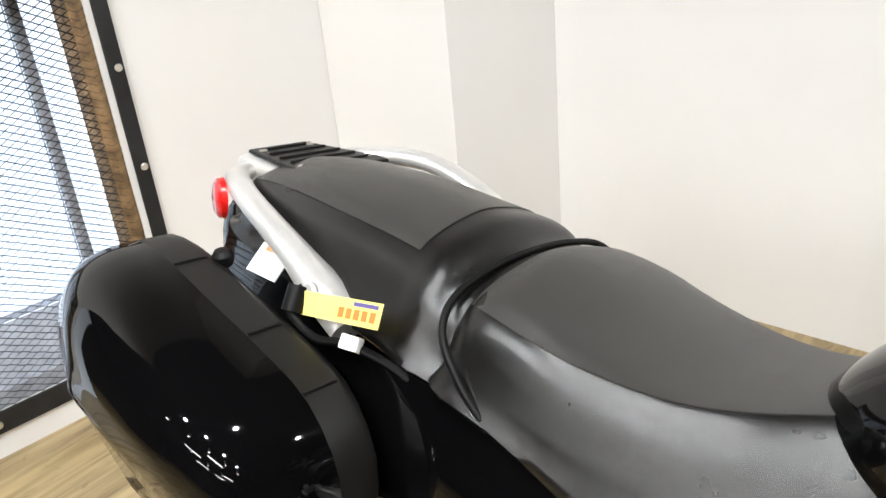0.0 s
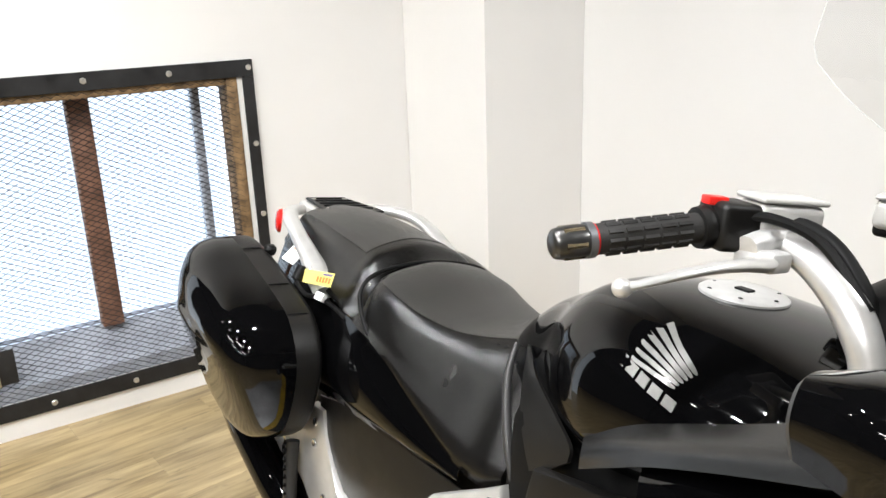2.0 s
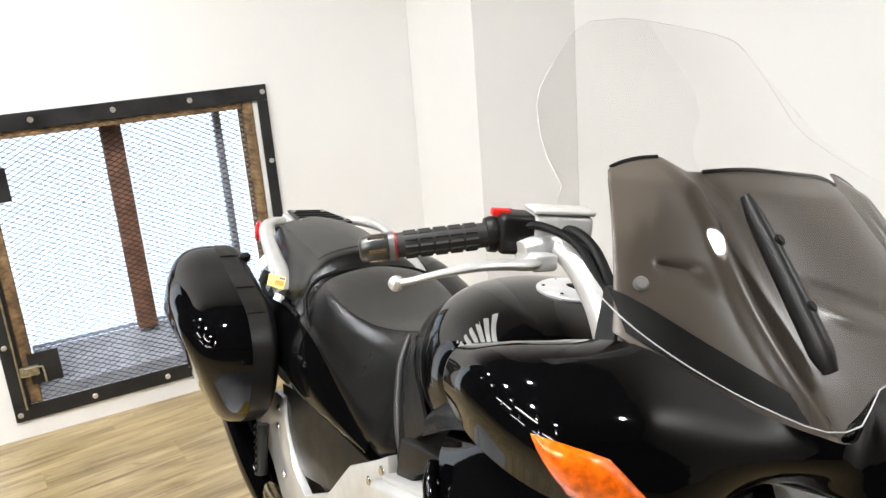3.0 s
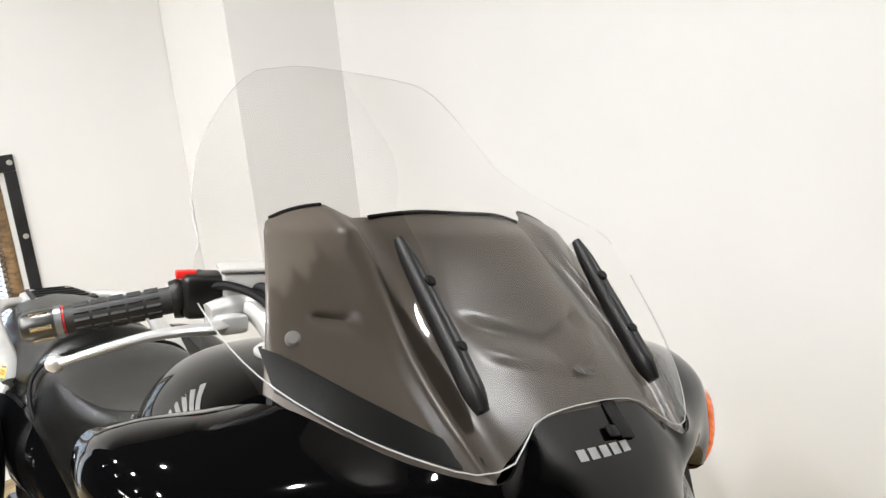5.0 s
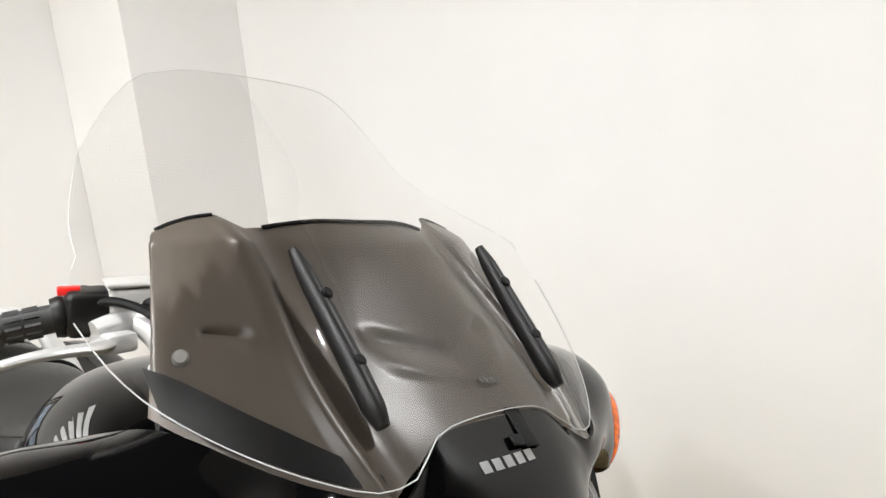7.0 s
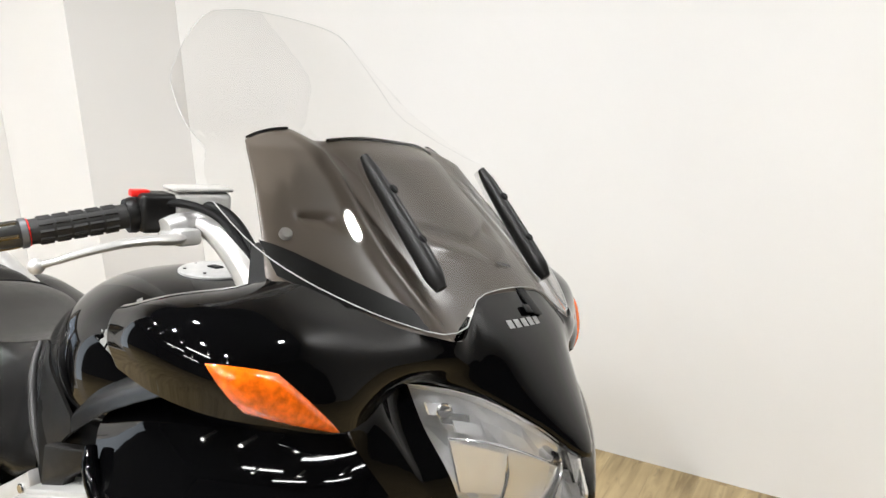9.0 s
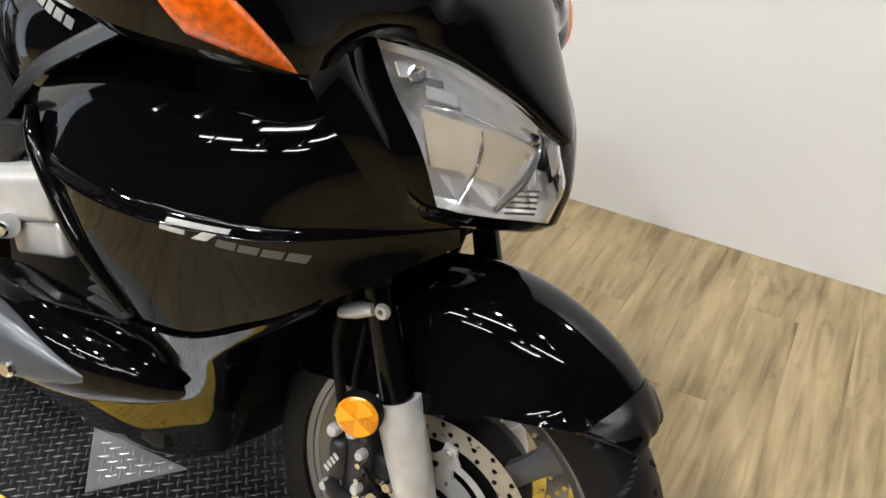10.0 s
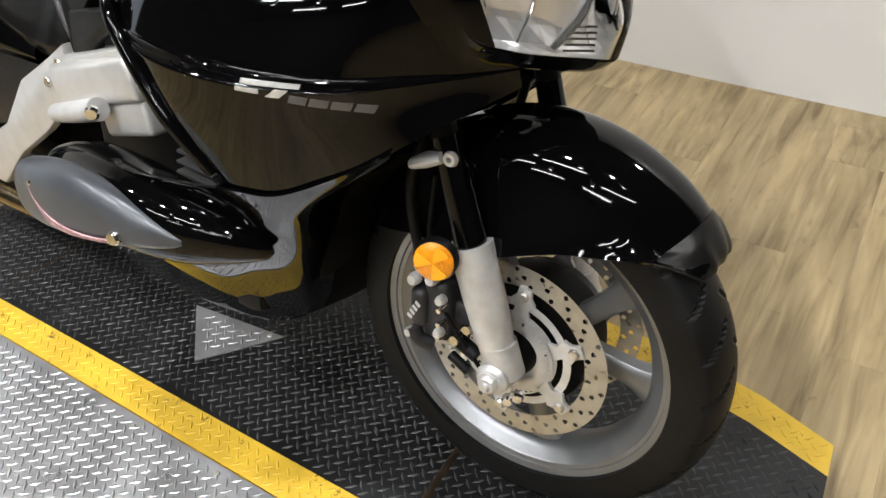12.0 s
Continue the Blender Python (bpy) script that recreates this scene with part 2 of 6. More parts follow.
def wood_mat():
    """Oak-look vinyl planks: long grain along local y, tone by plank."""
    m = bpy.data.materials.new("oak_plank")
    m.use_nodes = True
    nt = m.node_tree
    b = nt.nodes["Principled BSDF"]
    tc = nt.nodes.new("ShaderNodeTexCoord")
    oi = nt.nodes.new("ShaderNodeObjectInfo")
    add = nt.nodes.new("ShaderNodeVectorMath")
    add.operation = "MULTIPLY_ADD"
    add.inputs[1].default_value = (1, 1, 1)
    sc = nt.nodes.new("ShaderNodeVectorMath")
    sc.operation = "SCALE"
    sc.inputs[0].default_value = (3.1, 17.0, 5.0)
    nt.links.new(oi.outputs["Random"], sc.inputs["Scale"])
    nt.links.new(tc.outputs["Object"], add.inputs[0])
    nt.links.new(sc.outputs[0], add.inputs[2])
    mp = nt.nodes.new("ShaderNodeMapping")
    mp.inputs["Scale"].default_value = (36, 3.0, 1)
    nt.links.new(add.outputs[0], mp.inputs[0])
    n1 = nt.nodes.new("ShaderNodeTexNoise")
    n1.inputs["Scale"].default_value, n1.inputs["Detail"].default_value, n1.inputs["Distortion"].default_value = 1.0, 8, 0.7
    nt.links.new(mp.outputs[0], n1.inputs["Vector"])
    mp2 = nt.nodes.new("ShaderNodeMapping")
    mp2.inputs["Scale"].default_value = (10, 2.4, 1)
    nt.links.new(add.outputs[0], mp2.inputs[0])
    n2 = nt.nodes.new("ShaderNodeTexNoise")
    n2.inputs["Scale"].default_value, n2.inputs["Detail"].default_value = 1.0, 4
    nt.links.new(mp2.outputs[0], n2.inputs["Vector"])
    mix = nt.nodes.new("ShaderNodeMath")
    mix.operation = "MULTIPLY_ADD"
    mix.inputs[1].default_value = 0.55
    nt.links.new(n1.outputs["Fac"], mix.inputs[0])
    half = nt.nodes.new("ShaderNodeMath")
    half.operation = "MULTIPLY"
    half.inputs[1].default_value = 0.45
    nt.links.new(n2.outputs["Fac"], half.inputs[0])
    nt.links.new(half.outputs[0], mix.inputs[2])
    cr = nt.nodes.new("ShaderNodeValToRGB")
    cr.color_ramp.elements[0].position, cr.color_ramp.elements[0].color = 0.34, (0.150, 0.102, 0.046, 1)
    cr.color_ramp.elements[1].position, cr.color_ramp.elements[1].color = 0.62, (0.440, 0.332, 0.178, 1)
    e = cr.color_ramp.elements.new(0.46)
    e.color = (0.285, 0.210, 0.105, 1)
    nt.links.new(mix.outputs[0], cr.inputs[0])
    tone = nt.nodes.new("ShaderNodeMapRange")
    tone.inputs["To Min"].default_value, tone.inputs["To Max"].default_value = 0.92, 1.08
    nt.links.new(oi.outputs["Random"], tone.inputs["Value"])
    vs = nt.nodes.new("ShaderNodeVectorMath")
    vs.operation = "SCALE"
    nt.links.new(cr.outputs[0], vs.inputs[0])
    nt.links.new(tone.outputs[0], vs.inputs["Scale"])
    # short dark knots and pores
    mp3 = nt.nodes.new("ShaderNodeMapping")
    mp3.inputs["Scale"].default_value = (22, 8, 1)
    nt.links.new(add.outputs[0], mp3.inputs[0])
    n3 = nt.nodes.new("ShaderNodeTexNoise")
    n3.inputs["Scale"].default_value, n3.inputs["Detail"].default_value, n3.inputs["Distortion"].default_value = 1.0, 6, 1.2
    nt.links.new(mp3.outputs[0], n3.inputs["Vector"])
    kn = nt.nodes.new("ShaderNodeMapRange")
    kn.inputs["From Min"].default_value, kn.inputs["From Max"].default_value = 0.62, 0.76
    kn.inputs["To Min"].default_value, kn.inputs["To Max"].default_value = 1.0, 0.62
    nt.links.new(n3.outputs["Fac"], kn.inputs["Value"])
    vk = nt.nodes.new("ShaderNodeVectorMath")
    vk.operation = "SCALE"
    nt.links.new(vs.outputs[0], vk.inputs[0])
    nt.links.new(kn.outputs[0], vk.inputs["Scale"])
    nt.links.new(vk.outputs[0], b.inputs["Base Color"])
    b.inputs["Roughness"].default_value = 0.33
    bp = nt.nodes.new("ShaderNodeBump")
    bp.inputs["Strength"].default_value, bp.inputs["Distance"].default_value = 0.25, 0.001
    nt.links.new(n1.outputs["Fac"], bp.inputs["Height"])
    nt.links.new(bp.outputs[0], b.inputs["Normal"])
    return m


OAK = wood_mat()
PLASTER = mat("warm_white_wall_paint", (0.80, 0.787, 0.768), 0.6, noise_scale=1.2, noise_amt=0.025, bump=0.08, bump_scale=120)
# the dimness of the unseen part of the room is put into this colour
DARKWALL = mat("dim_room_wall", (0.03, 0.03, 0.031), 0.7, noise_scale=2, noise_amt=0.1)
CEILPAINT = mat("ceiling_paint", (0.022, 0.022, 0.023), 0.7, noise_scale=2, noise_amt=0.03)
STEELFRAME = mat("dark_steel_frame", (0.022, 0.022, 0.023), 0.45, metal=0.3, noise_scale=14, noise_amt=0.35, bump=0.15, bump_scale=120, rough_amt=0.1)
MESHSTEEL = mat("dark_expanded_metal", (0.02, 0.022, 0.026), 0.5, metal=0.4, noise_scale=30, noise_amt=0.3)
OLDWOOD = mat("worn_brown_wood", (0.20, 0.125, 0.06), 0.65, noise_scale=22, noise_amt=0.6, bump=0.4, bump_scale=60)
POSTWOOD = mat("brown_window_post", (0.22, 0.115, 0.075), 0.6, noise_scale=16, noise_amt=0.3, bump=0.2, bump_scale=80)
ZINC = mat("zinc_bolt", (0.62, 0.60, 0.56), 0.35, metal=0.9, noise_scale=60, noise_amt=0.2)
BRASSY = mat("worn_latch_metal", (0.42, 0.38, 0.28), 0.4, metal=0.9, noise_scale=60, noise_amt=0.3)
SILL = mat("grey_window_sill", (0.30, 0.32, 0.36), 0.5, noise_scale=15, noise_amt=0.2)
DECKBLACK = mat("black_deck_paint", (0.007, 0.007, 0.0075), 0.40, metal=0.1, noise_scale=7, noise_amt=0.35, bump=0.12, bump_scale=150, rough_amt=0.12)
DECKYELLOW = mat("yellow_deck_paint", (0.64, 0.41, 0.035), 0.45, noise_scale=14, noise_amt=0.16, bump=0.1, bump_scale=150)


def stain(m, scale, lo, hi, color):
    """Worn or dirty patches with ragged edges over a painted surface."""
    nt = m.node_tree
    b = nt.nodes["Principled BSDF"]
    tc = nt.nodes.new("ShaderNodeTexCoord")
    n = nt.nodes.new("ShaderNodeTexNoise")
    n.inputs["Scale"].default_value, n.inputs["Detail"].default_value, n.inputs["Roughness"].default_value = scale, 8, 0.72
    mr = nt.nodes.new("ShaderNodeMapRange")
    mr.inputs["From Min"].default_value, mr.inputs["From Max"].default_value = lo, hi
    mx = nt.nodes.new("ShaderNodeMix")
    mx.data_type = "RGBA"
    mx.inputs["B"].default_value = (*color, 1)
    old = b.inputs["Base Color"].links[0].from_socket
    nt.links.new(tc.outputs["Object"], n.inputs["Vector"])
    nt.links.new(n.outputs["Fac"], mr.inputs["Value"])
    nt.links.new(mr.outputs[0], mx.inputs["Factor"])
    nt.links.new(old, mx.inputs["A"])
    nt.links.new(mx.outputs["Result"], b.inputs["Base Color"])


stain(DECKYELLOW, 26, 0.60, 0.66, (0.03, 0.022, 0.01))
DECKSILVER = mat("bare_tread_plate", (0.46, 0.46, 0.47), 0.36, metal=0.75, noise_scale=9, noise_amt=0.14, bump=0.08, bump_scale=200, rough_amt=0.1)
TREADGREY = mat("worn_tread_tops", (0.055, 0.055, 0.056), 0.30, metal=0.4, noise_scale=9, noise_amt=0.4, rough_amt=0.1)
GRIME = mat("oily_grime", (0.02, 0.012, 0.006), 0.35, noise_scale=30, noise_amt=0.5)
GLOW = bpy.data.materials.new("bright_daylight")
GLOW.use_nodes = True
GLOW.node_tree.nodes["Principled BSDF"].inputs["Base Color"].default_value = (0, 0, 0, 1)
GLOW.node_tree.nodes["Principled BSDF"].inputs["Emission Color"].default_value = (0.82, 0.91, 1.0, 1)
GLOW.node_tree.nodes["Principled BSDF"].inputs["Emission Strength"].default_value = 2.2


def structure(name, bm, material, label, category):
    ob = part(name, bm, material, None, label, smooth=False)
    return tagged(ob, label, category, kind="structure")


def wall_y(x):
    return 1.63 + 0.054 * x


# walls, with the window opening through the west one
WX, OY0, OY1, OZ0, OZ1 = -1.55, -0.745, 0.325, 0.14, 1.225
structure("wall_west", join(box(WX - 0.22, WX, -0.905, OY0, 0, 3.4), box(WX - 0.22, WX, OY1, 1.60, 0, 3.4),
                            box(WX - 0.22, WX, OY0, OY1, 0, OZ0), box(WX - 0.22, WX, OY0, OY1, OZ1, 3.4)),
          PLASTER, "warm white painted wall with a barred window", "wall")
structure("wall_column", box(WX + 0.002, -0.97, 1.08, 1.60, 0, 3.4), PLASTER, "warm white boxed wall column in the corner", "wall")
structure("wall_north", plate([(-0.968, wall_y(-0.968)), (6.0, wall_y(6.0)), (6.0, wall_y(6.0) + 0.15), (-1.77, wall_y(6.0) + 0.15), (-1.77, 1.602), (-0.968, 1.602)], 3.4),
          PLASTER, "long plain white painted wall", "wall")
# three unseen walls, coloured dark so the gloss parts reflect black
structure("wall_east", box(6.0, 6.15, -7.5, 2.2, 0, 3.4), DARKWALL, "unseen wall behind the camera, coloured dark for a dim room", "wall")
structure("wall_south", box(-4.2, 6.0, -7.65, -7.5, 0, 3.4), DARKWALL, "unseen wall on the camera's side, coloured dark for a dim room", "wall")
structure("wall_back", box(-4.35, -4.2, -7.5, -0.9, 0, 3.4), DARKWALL, "unseen wall farther back, coloured dark for a dim room", "wall")
structure("wall_return", box(-4.2, WX - 0.222, -0.905, -0.75, 0, 3.4), PLASTER, "white return wall beside the window", "wall")
structure("ceiling", box(-4.4, 6.2, -7.7, 2.3, 3.4, 3.5), CEILPAINT, "dark painted ceiling", "ceiling")
floor = structure("floor", box(-4.4, 6.2, -7.7, 2.3, -0.12, -0.004), OAK, "oak-look plank floor", "floor")

# ---- window ----
window = tagged(new("window_1"), "square barred window with expanded metal in a bolted dark steel frame", "window", kind="structure")
FX = WX + 0.003
FY0, FY1, FZ0, FZ1 = -0.808, 0.388, 0.078, 1.286
fw = 0.064
part("window_frame", join(box(FX, FX + 0.010, FY0, FY1, FZ1 - fw, FZ1, 0.002), box(FX, FX + 0.010, FY0, FY1, FZ0, FZ0 + fw, 0.002),
                          box(FX, FX + 0.0098, FY0, FY0 + fw, FZ0 + fw + 0.001, FZ1 - fw - 0.001, 0.002),
                          box(FX, FX + 0.0098, FY1 - fw * 0.7, FY1, FZ0 + fw + 0.001, FZ1 - fw - 0.001, 0.002)), STEELFRAME, window, "dark flat steel frame", smooth=False)
part("wood_reveal", box(WX - 0.10, WX + 0.002, OY1 - 0.045, OY1 - 0.001, OZ0 + 0.002, OZ1 - 0.002, 0.004), OLDWOOD, window, "worn brown wooden lining")
part("wood_reveal", box(WX - 0.10, WX + 0.001, OY0 + 0.046, OY1 - 0.047, OZ1 - 0.03, OZ1 - 0.002, 0.004), OLDWOOD, window)
part("wood_reveal", box(WX - 0.10, WX + 0.002, OY0 + 0.001, OY0 + 0.045, OZ0 + 0.002, OZ1 - 0.002, 0.004), OLDWOOD, window)
part("window_post", box(WX - 0.19, WX - 0.12, -0.275, -0.195, OZ0 + 0.16, OZ1 - 0.002, 0.006), POSTWOOD, window, "brown wooden centre post")
part("window_post", box(WX - 0.19, WX - 0.13, 0.185, 0.212, OZ0 + 0.16, OZ1 - 0.002, 0.004), SILL, window, "thin grey window stile")
sl = bmesh.new()
for v in [(WX - 0.2, OZ0 + 0.17), (WX - 0.04, OZ0 + 0.06), (WX - 0.002, OZ0 + 0.05), (WX - 0.002, OZ0 + 0.002), (WX - 0.2, OZ0 + 0.002)]:
    sl.verts.new((v[0], OY0 + 0.047, v[1]))
sl.verts.ensure_lookup_table()
f = sl.faces.new(sl.verts[:])
g = bmesh.ops.extrude_face_region(sl, geom=[f])
for v in g["geom"]:
    if isinstance(v, bmesh.types.BMVert):
        v.co.y = OY1 - 0.047
part("window_sill", sl, SILL, window, "sloping grey sill", smooth=False)
for y0, y1 in ((OY0 + 0.05, -0.277), (-0.193, 0.183), (0.214, OY1 - 0.047)):
    pane = part("pane", box(WX - 0.165, WX - 0.160, y0, y1, OZ0 + 0.165, OZ1 - 0.033), glass_mat("window_glass", (0.95, 0.97, 1.0)), window)
    pane.visible_shadow = False


def expanded_metal():
    """Diamond openings from crossing bent strands."""
    bm = bmesh.new()
    y0, y1, z0, z1 = FY0 + fw - 0.012, FY1 - fw * 0.7 + 0.012, FZ0 + fw - 0.012, FZ1 - fw + 0.012
    w, hgt, t = 0.040, 0.0215, 0.0019
    rows = int((z1 - z0) / hgt)
    cols = int((y1 - y0) / w)
    for r in range(rows):
        z = z0 + r * hgt
        for side in (1, -1):
            prev = None
            for c in range(2 * cols + 1):
                y = y0 + c * w / 2
                zz = z + side * (hgt * 0.5 if c % 2 == 0 else 0.0) * 1.0
                cur = (bm.verts.new((FX - 0.004 + 0.0012 * side, y, zz - t)), bm.verts.new((FX - 0.001 + 0.0012 * side, y, zz + t)))
                if prev:
                    bm.faces.new((prev[0], cur[0], cur[1], prev[1]))
                prev = cur
    return bm


tagged(part("metal_mesh", expanded_metal(), MESHSTEEL, window, "dark expanded metal mesh", smooth=False), kind="stuff")
fb = [(FX + 0.010, y, FZ1 - 0.03) for y in (FY0 + 0.02, -0.52, -0.2275, 0.0675, FY1 - 0.018)] + \
     [(FX + 0.010, y, FZ0 + 0.03) for y in (FY0 + 0.02, -0.508, -0.214, 0.085, FY1 - 0.018)] + \
     [(FX + 0.010, FY1 - 0.018, z) for z in (0.962, 0.675, 0.38)] + [(FX + 0.010, FY0 + 0.02, z) for z in (0.98, 0.68, 0.40)]
for p in fb:
    part("frame_bolt", bolt_bm(p, (1, 0, 0), 0.011, 0.006), ZINC, window, smooth=False)
for hy, hz in ((-0.725, 1.03), (-0.69, 0.29)):
    lt = part("latch_plate", box(FX + 0.0105, FX + 0.015, hy - 0.03, hy + 0.085, hz - 0.065, hz + 0.065, 0.002), STEELFRAME, window, "dark latch plate", smooth=False)
    part("latch", join(box(FX + 0.015, FX + 0.032, hy - 0.065, hy + 0.005, hz - 0.022, hz + 0.018, 0.004),
                       tube([(FX + 0.03, hy - 0.05, hz + 0.012), (FX + 0.035, hy + 0.01, hz + 0.012), (FX + 0.035, hy + 0.02, hz), (FX + 0.035, hy + 0.022, hz - 0.06)], 0.004, 8)), BRASSY, lt, "worn metal latch with a bent handle")
part("hinge_rod", tube([(FX + 0.022, FY0 + 0.048, 0.13), (FX + 0.022, FY0 + 0.048, 1.24)], 0.004, 8, 1), BRASSY, window)
sky_back = structure("backdrop", box(WX - 0.9, WX - 0.88, -1.6, 1.4, -0.3, 2.2), GLOW, "bright daylight outside the window", "backdrop")

# ---- lift deck ----
lift = tagged(new("motorcycle_lift"), "low black tread-plate lift deck with yellow edges", "lift")


def near_out(x):
    return -0.300 + 0.070 * (x - 1.1)


def far_out(x):
    return 0.400 + 0.03 * (x - 1.2) - max(0.0, x - 1.62) * 0.17


def front_x(y):
    return 1.990 - 0.145 * y


XS = [-0.13, 0.2, 1.0, 1.4, 1.62, 1.8]
yw = 0.072
nf, ff = (front_x(near_out(1.99)), near_out(1.99)), (1.939, 0.347)
black = [(x, near_out(x) + yw) for x in XS] + [(front_x(near_out(1.98) + yw), near_out(1.98) + yw), (front_x(0.277), 0.277)] + [(x, far_out(x) - yw) for x in XS[::-1]]
deck = part("deck", moved(plate(black, 0.05), pose(0, 0, DECK - 0.05)), DECKBLACK, lift, "black painted tread plate", smooth=False)
near = [(x, near_out(x)) for x in XS] + [nf, (front_x(near_out(1.98) + yw), near_out(1.98) + yw)] + [(x, near_out(x) + yw) for x in XS[::-1]]
far = [(x, far_out(x) - yw) for x in XS] + [(front_x(0.277), 0.277), ff] + [(x, far_out(x)) for x in XS[::-1]]
part("edge_strip", moved(plate(near, 0.05), pose(0, 0, DECK - 0.0498)), DECKYELLOW, lift, "yellow painted edge", smooth=False)
part("edge_strip", moved(plate(far, 0.05), pose(0, 0, DECK - 0.0498)), DECKYELLOW, lift, "yellow painted edge", smooth=False)
part("lift_base", join(box(-0.10, 1.85, -0.18, 0.27, 0.001, DECK - 0.051)), DARK, lift, "dark steel base", smooth=False)
wing_out = [(-0.13, near_out(-0.13) - 0.003), (1.322, near_out(1.322) - 0.003), (1.26, -0.42), (1.15, -0.62), (1.02, -0.80), (-0.10, -0.95)]
side_wing = part("side_plate", moved(plate(wing_out, 0.012), pose(0, 0, DECK - 0.0125)), DECKSILVER, lift, "bare aluminium tread plate", smooth=False)
part("side_support", join(box(-0.08, 0.9, -0.75, -0.40, 0.001, DECK - 0.013)), DARK, lift, smooth=False)
part("triangle_plate", moved(plate([(0.791, -0.162), (0.902, -0.007), (0.658, -0.046)], 0.003), pose(0, 0, DECK + 0.0005)), DECKSILVER, lift, "bare metal triangular tread plate", smooth=False)
part("deck_joint", tube([(1.374, 0.30, DECK), (1.385, -0.01, DECK), (1.418, -0.283, DECK)], 0.0075, 6, 3, flat=0.4), GRIME, lift, "grimy joint between deck plates")
part("deck_joint", tube([(0.205, 0.30, DECK), (0.215, -0.105, DECK), (0.205, -0.355, DECK)], 0.004, 6, 3, flat=0.5), GRIME, lift)


def inside(poly, x, y):
    k = False
    for (x0, y0), (x1, y1) in zip(poly, poly[1:] + poly[:1]):
        if (y0 > y) != (y1 > y) and x < (x1 - x0) * (y - y0) / (y1 - y0) + x0:
            k = not k
    return k


def treads(poly, x0, x1, y0, y1, z, pitch=0.0187):
    """Raised lozenges in two alternating directions."""
    verts, faces = [], []
    turn = radians(4.2 + 42)
    n = int(3.2 / pitch)
    for i in range(-n, n):
        for j in range(-n, n):
            u, v = i * pitch, j * pitch
            x, y = 0.9 + u * math.cos(turn) - v * math.sin(turn), u * math.sin(turn) + v * math.cos(turn)
            if not (x0 <= x <= x1 and y0 <= y <= y1 and all(inside(poly, x + p, y + q) for p, q in ((0.009, 0.009), (-0.009, 0.009), (0.009, -0.009), (-0.009, -0.009)))):
                continue
            a = turn + (radians(90) if (i + j) % 2 else 0.0) + random.uniform(-0.05, 0.05)
            ca, sa = math.cos(a), math.sin(a)
            L, W, hh, b = 0.0128, 0.0036, 0.0016, len(verts)
            for p, q, r in ((-L, 0, 0), (0, -W, 0), (L, 0, 0), (0, W, 0), (-L * 0.45, 0, hh), (L * 0.45, 0, hh)):
                verts.append((x + p * ca - q * sa, y + p * sa + q * ca, z + r))
            faces += [(b, b + 1, b + 4), (b + 1, b + 5, b + 4), (b + 1, b + 2, b + 5), (b + 2, b + 3, b + 5), (b + 3, b + 4, b + 5), (b + 3, b, b + 4)]
    me = bpy.data.meshes.new("tread")
    me.from_pydata(verts, [], faces)
    return me


for poly, lim, m_, owner in ((black, (-0.4, 2.05, -0.35, 0.4), TREADGREY, deck), (near, (-0.4, 2.05, -0.42, -0.1), DECKYELLOW, lift),
                             (far, (0.3, 2.0, 0.2, 0.45), DECKYELLOW, lift), (wing_out, (-0.3, 1.4, -0.95, -0.25), DECKSILVER, side_wing)):
    me = treads(poly, *lim, DECK)
    me.materials.append(m_)
    tr_ob = new("tread", me)
    tr_ob.parent = owner
    tr_ob["kind"] = "stuff"
me = treads([(0.791, -0.162), (0.902, -0.007), (0.658, -0.046)], 0.6, 0.95, -0.2, 0.02, DECK + 0.0035)
me.materials.append(DECKSILVER)
tr_ob = new("tread", me)
tr_ob.parent = lift
tr_ob["kind"] = "stuff"
for rx, ry in ((1.049, -0.324), (0.822, -0.345), (1.27, -0.33), (0.60, -0.365), (0.37, -0.39), (0.875, -0.022)):
    part("rivet", bolt_bm((rx, ry, DECK + (0.0036 if ry > -0.1 else 0.0)), (0, 0, 1), 0.006, 0.003), ZINC, lift, smooth=False)

# ---- ceiling lamps ----
TUBEGLOW = mat("lamp_tube", (1.0, 0.98, 0.95), emit=22.0)
LAMPWHITE = mat("lamp_housing", (0.75, 0.75, 0.73), 0.5)


def strip_lamp(x, y, length, along):
    ob = tagged(new("strip_light"), "white twin-tube ceiling strip light, switched on", "ceiling lamp", "ceiling strip lights")
    ob.location = (x, y, 3.4)
    ob.rotation_euler[2] = along
    part("housing", box(-length / 2, length / 2, -0.09, 0.09, -0.035, 0.0, 0.006), LAMPWHITE, ob, "white sheet-metal housing")
    for s in (-0.05, 0.05):
        part("tube", tube([(-length / 2 + 0.02, s, -0.055), (length / 2 - 0.02, s, -0.055)], 0.018, 10, 1), TUBEGLOW, ob, "glowing fluorescent tube")
    ob2 = bpy.data.lights.new("strip", "AREA")
    ob2.shape, ob2.size, ob2.size_y, ob2.energy, ob2.color = "RECTANGLE", length, 0.14, STRIP_W, (0.985, 0.995, 1.0)
    lo = new("strip_lamp", ob2)
    lo.parent = ob
    lo.location = (0, 0, -0.08)
    return ob


